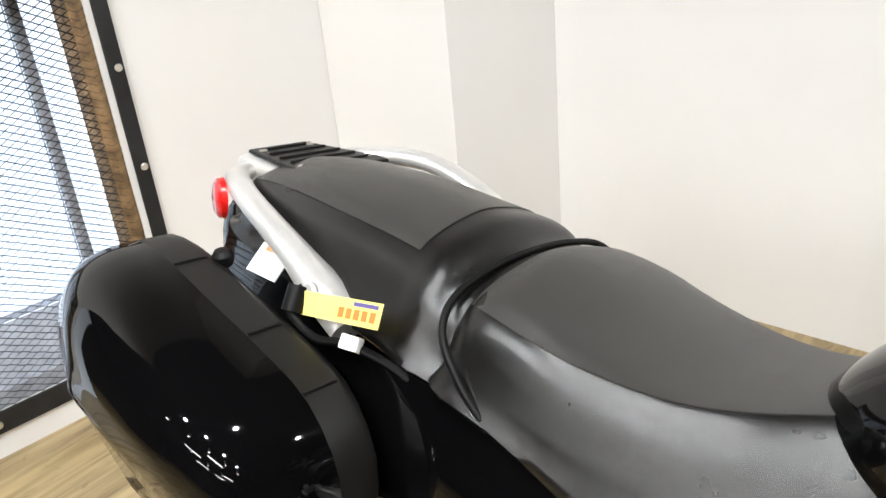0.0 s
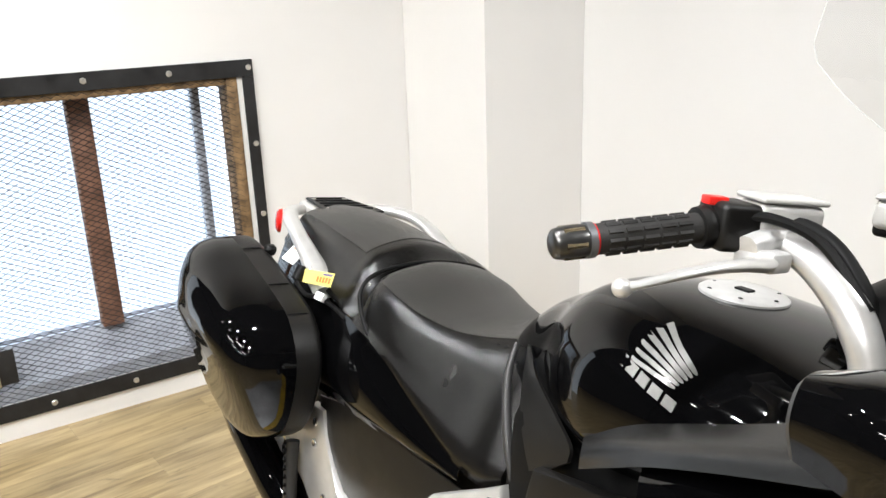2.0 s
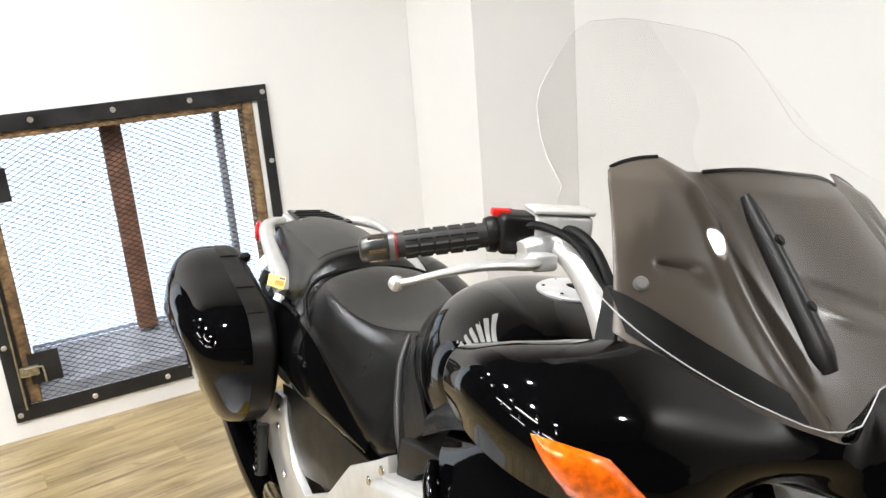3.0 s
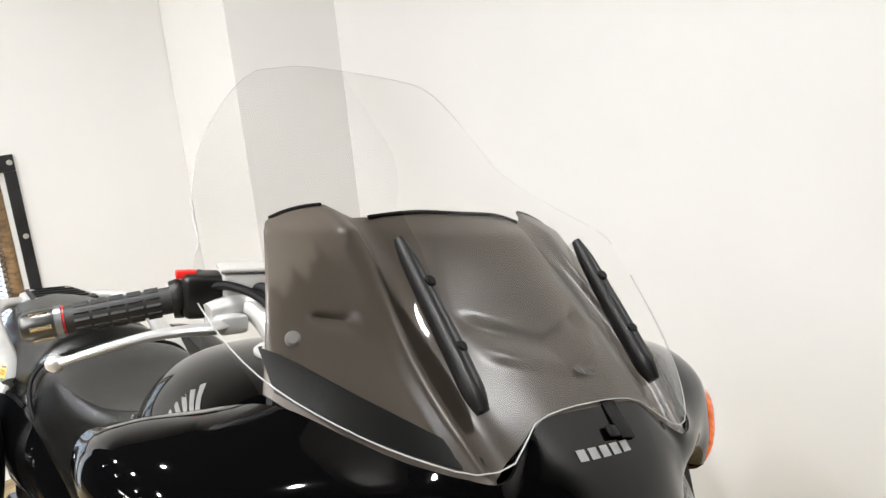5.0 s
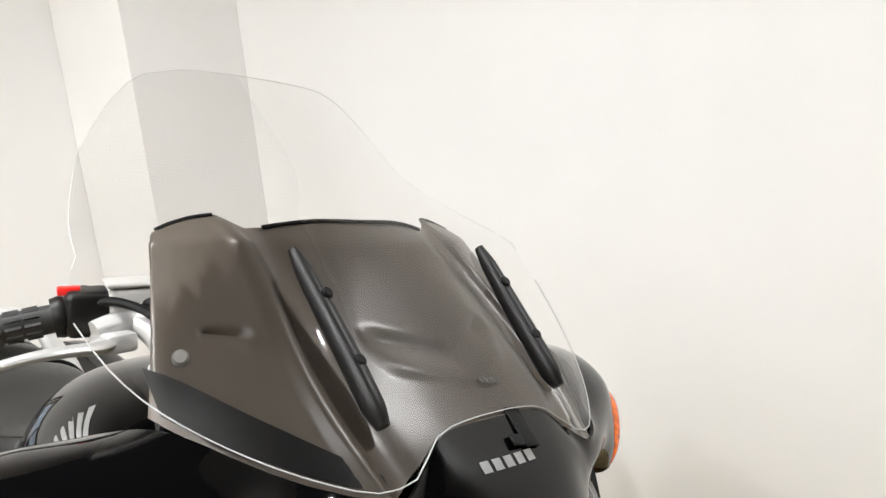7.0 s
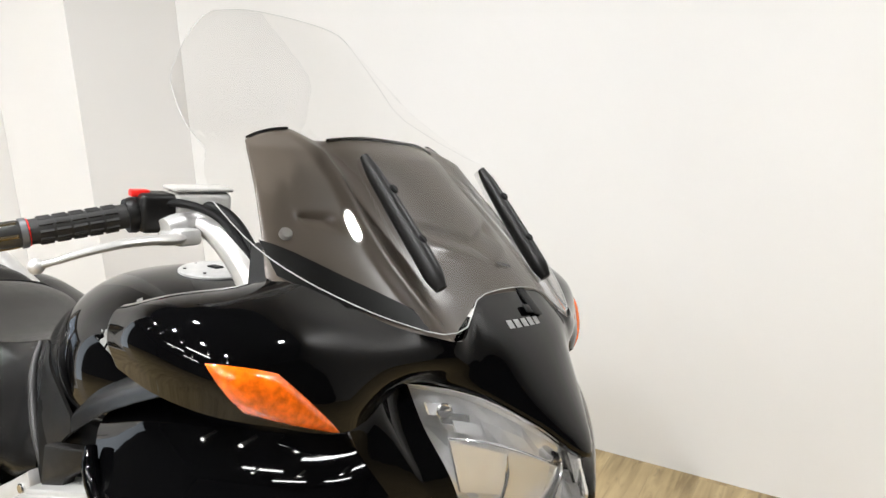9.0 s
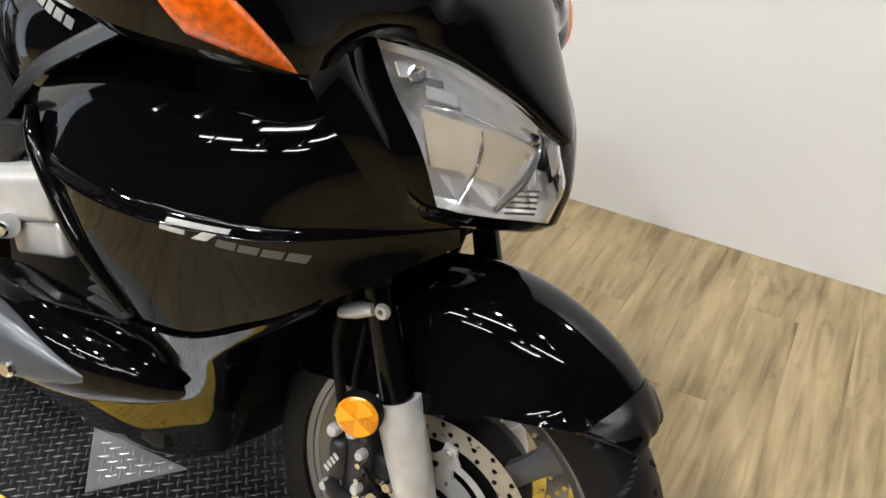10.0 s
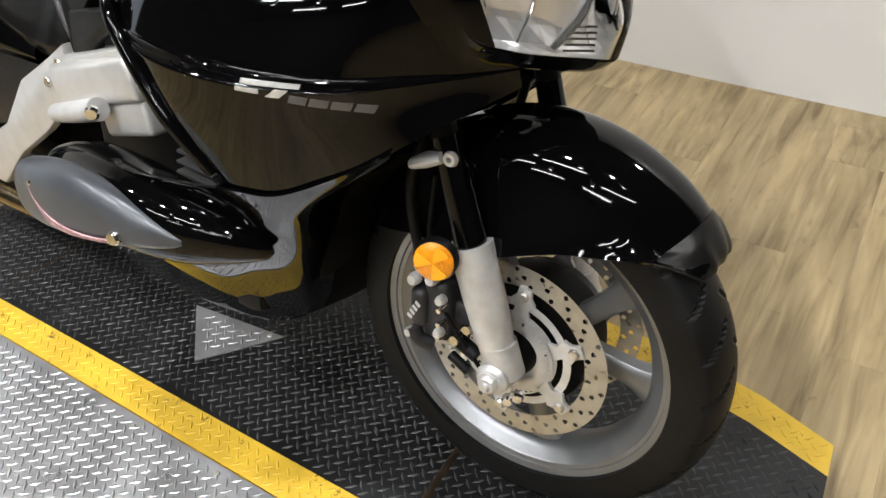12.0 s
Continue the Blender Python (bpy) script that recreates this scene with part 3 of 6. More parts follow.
STRIP_W, BAY_W = 46.0, 58.0
for x, y, a in ((1.3, -3.2, 0.0), (-0.3, -4.3, 0.0), (3.2, -4.5, 0.0), (0.6, -5.8, 0.0), (2.6, -5.8, 0.0)):
    strip_lamp(x, y, 1.25, a)
SPOTGLOW = mat("lamp_disc", (1.0, 0.97, 0.92), emit=150.0)
for x, y in ((-1.6, -2.4), (-0.5, -2.4), (0.6, -2.4), (1.7, -2.4), (2.8, -2.4), (-0.4, -4.2), (0.9, -4.2), (2.2, -4.2)):
    sp = tagged(new("downlight"), "small round ceiling spotlight, switched on", "ceiling lamp", "ceiling spotlights")
    sp.location = (x, y, 3.0)
    part("can", lathe([(0.0, 0.4), (0.05, 0.4), (0.06, 0.0), (0.055, 0.0), (0.048, 0.02)], (0, 0, 0), (0, 0, 1), 24), LAMPWHITE, sp)
    part("lamp_face", lathe([(0, 0.012), (0.047, 0.012), (0.047, 0.018), (0, 0.018)], (0, 0, 0), (0, 0, 1), 24), SPOTGLOW, sp, "glowing lamp face")


# round high-bay lamps
BAYGLOW = mat("bay_lamp_glow", (0.985, 0.995, 1.0), emit=90.0)
for x, y, r in ((2.62, 1.17, 0.085), (0.62, -0.38, 0.06), (0.2, -1.7, 0.06), (-0.9, -1.6, 0.06), (1.35, -1.9, 0.06), (2.5, -2.0, 0.06)):
    bay = tagged(new("bay_lamp"), "round white high-bay ceiling lamp, switched on", "ceiling lamp", "ceiling bay lamps")
    bay.location = (x, y, 3.4)
    part("shade", lathe([(0.0, 0.0), (0.5 * r, 0.0), (0.85 * r, -0.03), (1.25 * r, -0.075), (1.25 * r, -0.085), (1.2 * r, -0.085), (0.85 * r, -0.04), (0.0, -0.03)], (0, 0, 0), (0, 0, 1), 32), LAMPWHITE, bay, "white metal shade")
    part("lamp_face", lathe([(0, -0.062), (1.05 * r, -0.062), (1.05 * r, -0.056), (0, -0.056)], (0, 0, 0), (0, 0, 1), 32), BAYGLOW, bay, "glowing lamp face")
    bl = bpy.data.lights.new("bay", "AREA")
    bl.shape, bl.size, bl.energy, bl.color = "DISK", 2 * r, BAY_W, (0.985, 0.995, 1.0)
    blo = new("bay_light", bl)
    blo.parent = bay
    blo.location = (0, 0, -0.066)

# ---- the motorcycle: x ahead, y to its left, z up from the deck, leaning on its side stand ----
bike = tagged(new("motorcycle"), "black sport-touring motorcycle with hard panniers, leaning on its side stand", "motorcycle")
bike.location = (0, 0, DECK)
bike.rotation_euler = (-0.166, 0, 0)
HUB = Vector((1.498, 0.0, 0.310))
STEER = Matrix.Translation(HUB) @ Matrix.Rotation(0.06, 4, "Z") @ Matrix.Translation(-HUB)


def both(name, bm, material, label="", parent=None, angle=40):
    left = mirrored(bm)
    a = part(name, bm, material, parent or bike, label, angle=angle)
    part(name, left, material, parent or bike, label, angle=angle)
    return a


# ---- front wheel ----
rim = part("front_wheel", moved(join(
    lathe([(0.2475, -0.053), (0.2495, -0.050), (0.2495, -0.046), (0.238, -0.043), (0.228, -0.038), (0.216, -0.022), (0.212, 0.0), (0.216, 0.022), (0.228, 0.038), (0.238, 0.043), (0.2495, 0.046), (0.2495, 0.050), (0.2475, 0.053),
           (0.2405, 0.0505), (0.2365, 0.0495), (0.2350, 0.046), (0.2290, 0.044), (0.2270, 0.041), (0.213, 0.034), (0.203, 0.018), (0.2005, 0.0), (0.203, -0.018), (0.213, -0.034), (0.2270, -0.041), (0.2290, -0.044), (0.2350, -0.046), (0.2365, -0.0495), (0.2405, -0.0505)], HUB, (0, 1, 0), 96, True),
    lathe([(0.018, -0.062), (0.040, -0.062), (0.046, -0.050), (0.036, -0.030), (0.036, 0.030), (0.046, 0.050), (0.040, 0.062), (0.018, 0.062)], HUB, (0, 1, 0), 48, True)), STEER),
    RIMPAINT, bike, "silver painted cast front wheel", angle=35)


def spoke(a0, twist):
    rows = []
    for r, w, th in ((0.034, 0.030, 0.024), (0.07, 0.022, 0.019), (0.12, 0.019, 0.016), (0.17, 0.021, 0.016), (0.206, 0.034, 0.020)):
        a = a0 + twist * (r - 0.034) / 0.17
        c, s = math.cos(a), math.sin(a)
        ring = []
        for k in range(12):
            t = 2 * math.pi * k / 12
            u, v = w * math.copysign(abs(math.cos(t)) ** 0.6, math.cos(t)), th * math.copysign(abs(math.sin(t)) ** 0.6, math.sin(t))
            ring.append((HUB.x + c * r - s * u, HUB.y + v, HUB.z + s * r + c * u))
        rows.append(ring)
    return moved(loft(rows, 3, 1), STEER)


for i in range(3):
    for tw in (-0.28, 0.28):
        part("spoke", spoke(radians(20) + i * 2 * math.pi / 3 + tw * 0.9, tw * 0.6), RIMPAINT, rim)


def tyre_bm(centre, r0, width, n=120, grooves=True):
    """A tyre with a round crown and slanting sipes pressed into it."""
    prof = []
    hw, h = width / 2, r0
    for k in range(25):
        t = -1 + 2 * k / 24
        a = t * radians(104)
        yy = hw * math.sin(a) / math.sin(radians(90)) if abs(t) < 0.87 else hw * math.copysign(1.0, t)
        yy = hw * math.sin(max(-math.pi / 2, min(math.pi / 2, a * 0.87)))
        rr = h - hw * 0.62 * (1 - math.cos(a * 0.87)) - (0.030 * max(0, abs(t) - 0.72) / 0.28)
        prof.append((rr, yy))
    prof += [(0.246, hw * 0.80), (0.242, hw * 0.60), (0.242, -hw * 0.60), (0.246, -hw * 0.80)]
    c = Vector(centre)
    grid = []
    m = len(prof)
    N = 720 if grooves else 96
    for j in range(N):
        ang = 2 * math.pi * j / N
        row = []
        for k, (r, y) in enumerate(prof):
            rr = r
            if grooves and 3 <= k <= 21:
                s = abs(y) / hw
                ph = (j / N * 26 + s * 0.75 + (0.5 if y > 0 else 0)) % 1.0
                if ph < 0.09 and 0.08 < s < 0.90:
                    rr -= 0.0045
            row.append(c + Vector((math.cos(ang) * rr, y, math.sin(ang) * rr)))
        grid.append(row)
    bm = bmesh.new()
    vs = [[bm.verts.new(p) for p in r] for r in grid]
    for j in range(N):
        for k in range(m):
            bm.faces.new((vs[j][k], vs[j][(k + 1) % m], vs[(j + 1) % N][(k + 1) % m], vs[(j + 1) % N][k]))
    return bm


part("tyre", moved(tyre_bm(HUB, 0.3145, 0.124), STEER), RUBBER, rim, "black road tyre with slanting grooves", angle=28)


def disc_ring(r0, r1, y, t, holes, n=440):
    """A flat brake ring with rows of round holes drilled through it."""
    bm = bmesh.new()
    nr = 20
    grid = {}
    cells = set()
    for j in range(n):
        for i in range(nr):
            r, a = r0 + (r1 - r0) * (i + 0.5) / nr, 2 * math.pi * (j + 0.5) / n
            hit = False
            for hr, cnt, off, rad in holes:
                k = round((a - off) / (2 * math.pi / cnt))
                ha = off + k * 2 * math.pi / cnt
                if (r * math.cos(a) - hr * math.cos(ha)) ** 2 + (r * math.sin(a) - hr * math.sin(ha)) ** 2 < rad * rad:
                    hit = True
            if not hit:
                cells.add((j, i))

    def vert(j, i):
        key = (j % n, i)
        if key not in grid:
            r, a = r0 + (r1 - r0) * i / nr, 2 * math.pi * j / n
            grid[key] = bm.verts.new((HUB.x + r * math.cos(a), HUB.y + y, HUB.z + r * math.sin(a)))
        return grid[key]
    for j, i in cells:
        bm.faces.new((vert(j, i), vert(j + 1, i), vert(j + 1, i + 1), vert(j, i + 1)))
    bmesh.ops.solidify(bm, geom=bm.faces[:], thickness=t)
    return moved(bm, STEER)


def carrier_arm(i, y):
    """One of the six arms that carry the disc."""
    a = i * math.pi / 3 + 0.42
    c, s_ = math.cos(a), math.sin(a)
    o = [(0.068, -0.015), (0.084, -0.011), (0.098, -0.020), (0.108, -0.012), (0.123, -0.010), (0.123, 0.010), (0.108, 0.012), (0.098, 0.020), (0.084, 0.011), (0.068, 0.015)]
    pl = plate([(u * c - v * s_, u * s_ + v * c) for u, v in o], 0.0056, 0.001)
    return moved(pl, STEER @ Matrix.Translation(HUB + Vector((0, y + 0.0003, 0))) @ Matrix.Rotation(radians(90), 4, "X"))


HOLES = [(0.1255, 22, 0.0, 0.0041), (0.137, 22, 0.095, 0.0041), (0.1485, 22, 0.19, 0.0041)]
for sy in (-1, 1):
    part("brake_disc", disc_ring(0.119, 0.155, sy * 0.066, 0.0045, HOLES), STEEL, rim, "bronze-tinted drilled steel brake disc" if sy < 0 else "", smooth=False)
    part("disc_carrier", disc_ring(0.040, 0.074, sy * 0.066, 0.005, [(0.054, 6, 0.3, 0.004)], 120), CASTING, rim, "cast inner carrier ring", smooth=False)
    part("disc_carrier", disc_ring(0.084, 0.097, sy * 0.066, 0.005, [(0.091, 90, 0, 0.0)], 90), CASTING, rim, "cast outer carrier ring", smooth=False)
    for i in range(6):
        a = i * math.pi / 3 + 0.42
        part("carrier_arm", carrier_arm(i, sy * 0.066), CASTING, rim, smooth=False)
        part("disc_bolt", moved(bolt_bm((HUB.x + 0.110 * math.cos(a), sy * 0.066 + (-0.006 if sy < 0 else 0.006), HUB.z + 0.110 * math.sin(a)), (0, sy, 0), 0.0085, 0.006), STEER), ZINC, rim, smooth=False)
part("abs_ring", disc_ring(0.048, 0.072, -0.077, 0.004, [(0.0640, 48, 0, 0.0023), (0.0668, 48, 0, 0.0023)], 384), CASTING, rim, "toothed speed-sensor ring", smooth=False)
# added dark ring: stands in for the shade seen through the carrier's gaps
part("gap_shade_ring", moved(lathe([(0.036, -0.040), (0.108, -0.040), (0.110, -0.036), (0.110, 0.036), (0.108, 0.040), (0.036, 0.040)], HUB, (0, 1, 0), 48, True), STEER), DARK, rim, "added dark ring that stands for shade in the carrier gaps")
part("hub_cap", moved(lathe([(0, -0.092), (0.026, -0.092), (0.034, -0.086), (0.040, -0.070), (0.040, -0.058)], HUB, (0, 1, 0), 40), STEER), DARK, rim)

# ---- fork ----
FT, FB = Vector((1.400, -0.128, 0.66)), Vector((1.512, -0.122, 0.315))
fd = (FT - FB).normalized()
fork = both("fork_leg", moved(join(
    tube([FB + fd * 0.00, FB + fd * 0.07, FB + fd * 0.12, FB + fd * 0.18, FB + fd * 0.212], [0.023, 0.029, 0.031, 0.032, 0.032], 20, 3),
    tube([FB + fd * 0.01 + Vector((0.012, 0.0, -0.012)), FB + fd * 0.05 + Vector((0.004, 0, 0))], [0.026, 0.028], 16, 1),
    lathe([(0, -0.034), (0.020, -0.034), (0.026, -0.028), (0.028, 0.01), (0.0, 0.012)], FB + Vector((-0.004, 0, 0.0)), (0, 1, 0), 24)), STEER), CASTING, "pale cast aluminium fork leg")
part("axle_bolt", moved(join(bolt_bm(FB + Vector((-0.004, -0.034, 0)), (0, -1, 0), 0.016, 0.012), lathe([(0, -0.052), (0.006, -0.052), (0.008, -0.046), (0, -0.046)], FB + Vector((-0.004, 0, 0)), (0, 1, 0), 12)), STEER), CASTING, fork, smooth=False)
part("pinch_bolt", moved(join(bolt_bm(FB + Vector((0.038, -0.020, -0.012)), (0.3, -1, 0), 0.009, 0.012), bolt_bm(FB + Vector((0.022, -0.020, -0.026)), (0.3, -1, 0), 0.009, 0.012)), STEER), CHROME, fork, smooth=False)
both("fork_cover", moved(tube([FB + fd * 0.205 + Vector((0.001, -.002, 0)), FB + fd * 0.30, FB + fd * 0.37], [0.024, 0.022, 0.021], 18, 2), STEER), GLOSS, "black fork tube cover")
both("fork_tube", moved(tube([FB + fd * 0.36, FB + fd * 0.58], 0.020, 16, 1), STEER), DARK)
part("fork_bracket", moved(join(tube([(1.366, -0.148, 0.622), (1.390, -0.152, 0.636), (1.412, -0.150, 0.644)], [0.012, 0.016, 0.011], 12, 3, flat=0.7),
                                lathe([(0.004, -0.005), (0.009, -0.005), (0.011, 0.0), (0.009, 0.005), (0.004, 0.005)], (1.424, -0.149, 0.645), (0, 1, 0), 20, True)), STEER), CASTING, bike, "bare alloy mudguard bracket")
rf = part("reflector_mount", moved(lathe([(0, -0.010), (0.029, -0.010), (0.0315, -0.004), (0.0315, 0.006), (0, 0.008)], (1.424, -0.178, 0.508), (-0.30, 1, -0.10), 40), STEER), DARK, bike)
part("reflector", moved(lathe([(0, -0.0155), (0.024, -0.0145), (0.0285, -0.011), (0.0285, -0.008), (0, -0.008)], (1.424, -0.178, 0.508), (-0.30, 1, -0.10), 40), STEER), ORANGE, rf, "round orange side reflector")
for k in range(3):
    a = k * 2 * math.pi / 3 + 0.5
    fr = frame_to((1.424, -0.178, 0.508), (0.30, -1, 0.10))
    seg = [(0, 0)] + [(0.0255 * math.cos(a + q * 0.25), 0.0255 * math.sin(a + q * 0.25)) for q in range(5)]
    part("reflector_facet", moved(plate(seg, 0.001), STEER @ fr @ Matrix.Translation((0, 0, 0.0152))), FACET, rf)
CAL = STEER @ Matrix.Translation((0.020, 0, -0.020))
caliper = part("brake_caliper", moved(join(box(1.352, 1.40, -0.135, -0.050, 0.345, 0.455, 0.014, 3), box(1.335, 1.365, -0.145, -0.085, 0.365, 0.435, 0.012, 3),
                                           box(1.385, 1.44, -0.115, -0.085, 0.375, 0.42, 0.010, 3), tube([(1.343, -0.140, 0.362), (1.352, -0.140, 0.345), (1.372, -0.130, 0.335)], 0.012, 12, 4)), CAL), CALIPERGREY, bike, "dark grey brake caliper")
cf = frame_to((1.347, -0.1465, 0.40), (0, -1, 0))
part("maker_mark", moved(join(*[plate([(u, -0.005), (u + 0.006, -0.005), (u + 0.008, 0.005), (u + 0.002, 0.005)], 0.0008) for u in (-0.020, -0.010, 0.0, 0.010)]), CAL @ cf @ Matrix.Rotation(radians(62), 4, "Z")), BADGE, caliper, "small white mark", smooth=False)
for p, q in (((1.345, -0.138, 0.452), 0.010), ((1.372, -0.132, 0.458), 0.010), ((1.338, -0.138, 0.352), 0.008), ((1.43, -0.118, 0.385), 0.009), ((1.41, -0.120, 0.358), 0.010), ((1.392, -0.137, 0.432), 0.008), ((1.390, -0.137, 0.372), 0.008)):
    part("caliper_bolt", moved(bolt_bm(p, (0, -1, 0.15), q, 0.014), CAL), CHROME if p[0] > 1.4 else CASTING, caliper, smooth=False)
for k in range(3):
    part("pad_pin", moved(tube([(1.392, -0.112, 0.365 + 0.026 * k), (1.392, -0.150, 0.365 + 0.026 * k)], 0.0045, 10, 1), CAL), CHROME, caliper)
part("caliper_pin", moved(join(tube([(1.40, -0.115, 0.355), (1.445, -0.12, 0.340)], 0.012, 12, 1), tube([(1.405, -0.13, 0.33), (1.44, -0.135, 0.318)], 0.008, 10, 1)), CAL), DARK, caliper)
part("bleed_nipple", moved(join(tube([(1.362, -0.13, 0.462), (1.360, -0.135, 0.482)], [0.006, 0.004], 10, 1), tube([(1.350, -0.128, 0.455), (1.338, -0.13, 0.470)], 0.006, 8, 1)), CAL), CASTING, caliper, "small bleed nipple")
both("brake_hose", moved(tube([(1.352, -0.11, 0.45), (1.345, -0.12, 0.52), (1.345, -0.125, 0.58), (1.365, -0.12, 0.66)], 0.008, 10, 6), STEER), DARK, "black brake hose")
part("sensor_wire", moved(tube([(1.385, -0.125, 0.60), (1.38, -0.13, 0.50), (1.39, -0.13, 0.42), (1.43, -0.13, 0.36), (1.47, -0.12, 0.30)], 0.0035, 8, 6), STEER), DARK, bike)

# ---- front mudguard ----
def fender_row(deg, r, hw, edge):
    """A cross-section of the mudguard at a wheel angle: round crown, then a skirt down to the edge radius."""
    a = radians(deg)
    k = r - 0.050 if r - 0.050 > edge else (r + edge) / 2
    half = [(0.0, r), (0.30, r - 0.005), (0.53, r - (r - k) * 0.45), (0.68, k), (0.79, k + (edge - k) * 0.33), (0.90, k + (edge - k) * 0.70), (1.0, edge)]
    full = [(-t, q) for t, q in half[:0:-1]] + half
    return [(HUB.x + math.cos(a) * q, hw * t, HUB.z + math.sin(a) * q) for t, q in full]


rows = [fender_row(*q) for q in ((42, 0.346, 0.056, 0.338), (45, 0.355, 0.066, 0.332), (51, 0.363, 0.080, 0.310), (60, 0.368, 0.094, 0.266), (71, 0.371, 0.103, 0.234), (82, 0.372, 0.110, 0.208),
                                 (93, 0.370, 0.116, 0.192), (104, 0.365, 0.119, 0.186), (116, 0.355, 0.118, 0.192), (130, 0.342, 0.108, 0.225), (146, 0.337, 0.098, 0.28))]
tip_rows = [fender_row(*q) for q in ((41.4, 0.346, 0.054, 0.338), (43, 0.354, 0.062, 0.333), (46, 0.3595, 0.071, 0.325), (49, 0.3635, 0.0775, 0.314), (51.5, 0.3658, 0.0825, 0.306))]
part("mudguard_tip", moved(sheet(tip_rows, 3, 3, 0.006), STEER), SATIN, bike, "satin black flap at the tip of the mudguard", angle=60)
part("mudguard", moved(sheet(rows, 4, 3, 0.004), STEER), GLOSS, bike, "gloss black front mudguard", angle=60)

# ---- windscreen; the front bodywork sits a little lower on its left ----
TWIST[0] = 0.07
def screen_x(y, z):
    up = max(0.0, z - 1.235)
    return 1.31 + (1.225 - z) * 0.86 - 0.46 * up - (1.0 + 1.6 * min(1.0, up / 0.08)) * y * y


def along(pts, a):
    """Reads a height from (distance, height) pairs, with straight runs between them."""
    for (y0, z0), (y1, z1) in zip(pts, pts[1:]):
        if a <= y1:
            return z0 + (z1 - z0) * (a - y0) / (y1 - y0)
    return pts[-1][1]


def lower_edge(y):
    return along([(0.0, 1.080), (0.06, 1.078), (0.082, 1.073), (0.100, 1.062), (0.135, 1.038), (0.148, 1.033), (0.18, 1.041), (0.21, 1.052), (0.245, 1.069),
                  (0.28, 1.092), (0.305, 1.114), (0.320, 1.136), (0.328, 1.152), (0.335, 1.178)], abs(y))


def upper_edge(y):
    return max(lower_edge(y) + 0.004, along([(0.0, 1.424), (0.10, 1.424), (0.15, 1.412), (0.175, 1.396), (0.21, 1.359), (0.257, 1.299), (0.308, 1.246), (0.328, 1.212), (0.335, 1.182)], abs(y)))


srows = []
for i in range(17):
    v = i / 16
    row = []
    for j in range(49):
        y = 0.335 * math.sin(math.pi / 2 * (j / 24 - 1) * 0.999)
        zl, zu = lower_edge(y), upper_edge(y)
        z = zl + (zu - zl) * v
        row.append(Vector((screen_x(y, z), y, z)))
    srows.append(row)
bm = grid_bm(bmesh.new(), srows)
windscreen = part("windscreen", bm, SCREEN, bike, "tall clear plastic windscreen", angle=180)
edge = dense([srows[0][j] for j in range(0, 49, 2)], 2)
part("screen_edge", tube([p + Vector((0.001, 0, 0)) for p in edge], 0.0007, 8, 1), EDGEGREY, windscreen, "pale cut edge of the screen")
tp = [srows[16][j] for j in range(4, 45)]
part("screen_rim", tube(tp, 0.0004, 6, 1), EDGEGREY, windscreen)

# slim stays on the screen, each with two screws
for sy in (-1, 1):
    pts = [(0.142, 1.232), (0.1415, 1.212), (0.140, 1.176), (0.139, 1.138), (0.139, 1.100), (0.139, 1.084)]
    pp = [(screen_x(y, z) + 0.006, sy * y, z) for y, z in pts]
    stay = part("screen_stay", tube(pp, [0.006, 0.0105, 0.0125, 0.0135, 0.0135, 0.008], 14, 5, flat=0.8, up=(0, 1, 0)), SATIN, bike, "black screen stay with two screws")
    for k in (1.187, 1.131):
        part("screw", bolt_bm((screen_x(0.137, k) + 0.012, sy * 0.138, k + 0.008), (0.72, sy * -0.1, 0.68), 0.0065, 0.004), DARK, stay, smooth=False)

# ---- inner cowl behind the screen ----
def cowl_top(a):
    return along([(0.0, 1.256), (0.055, 1.256), (0.09, 1.252), (0.115, 1.247), (0.135, 1.245), (0.145, 1.250), (0.157, 1.2585), (0.185, 1.255), (0.21, 1.248), (0.226, 1.241), (0.234, 1.233), (0.238, 1.222)], a)


crow = []
for i in range(49):
    v = i / 48
    row = []
    for j in range(141):
        y = -0.290 + 0.580 * j / 140
        zl, zu = lower_edge(y) - 0.008, cowl_top(abs(y) * 0.82)
        z = zl + (zu - zl) * v
        y *= 1 - 0.18 * v
        a = abs(y)
        off = 0.015 + 0.045 * max(0.0, (z - 1.06) / 0.2) ** 1.3 + 0.02 * max(0.0, (a - 0.15) / 0.1) ** 2
        ar = 0.158 if z > 1.2 else 0.158 + 0.014 * math.sin(math.pi * (1.2 - z) / 0.17)
        rib = 0.011 * math.exp(-((a - ar) / 0.0095) ** 4) * min(1.0, max(0.0, (zu - z) / 0.02))
        valley = 0.013 * math.exp(-((a - ar + 0.030) / 0.018) ** 2) * (0.4 + 0.6 * v)
        bulge = 0.012 * math.exp(-(a / 0.09) ** 4)
        fu = (a - 0.190) / 0.043
        fin = 0.013 * math.exp(-((z - 1.151 - (a - 0.19) * 0.13) / (0.004 + 0.004 * max(0.0, 1 - fu))) ** 2) * (min(1.0, fu * 4) * min(1.0, (1 - fu) * 6) if 0.0 < fu < 1 else 0)
        du = (0.098 - a) / 0.098
        zc = 1.128 + 0.22 * a
        dent = (0.012 * math.exp(-((z - zc) / 0.008) ** 2) - 0.006 * math.exp(-((z - zc + 0.020) / 0.007) ** 2)) * min(1.0, max(0.0, du * 4))
        row.append(Vector((screen_x(y, z) - off + rib - valley + bulge - fin - dent, y, z)))
    crow.append(row)
bm = shell(crow, Vector((-0.004, 0, 0)))
SK = [(0.150, 1.045), (0.187, 1.069), (0.23, 1.098), (0.269, 1.127), (0.300, 1.140)]
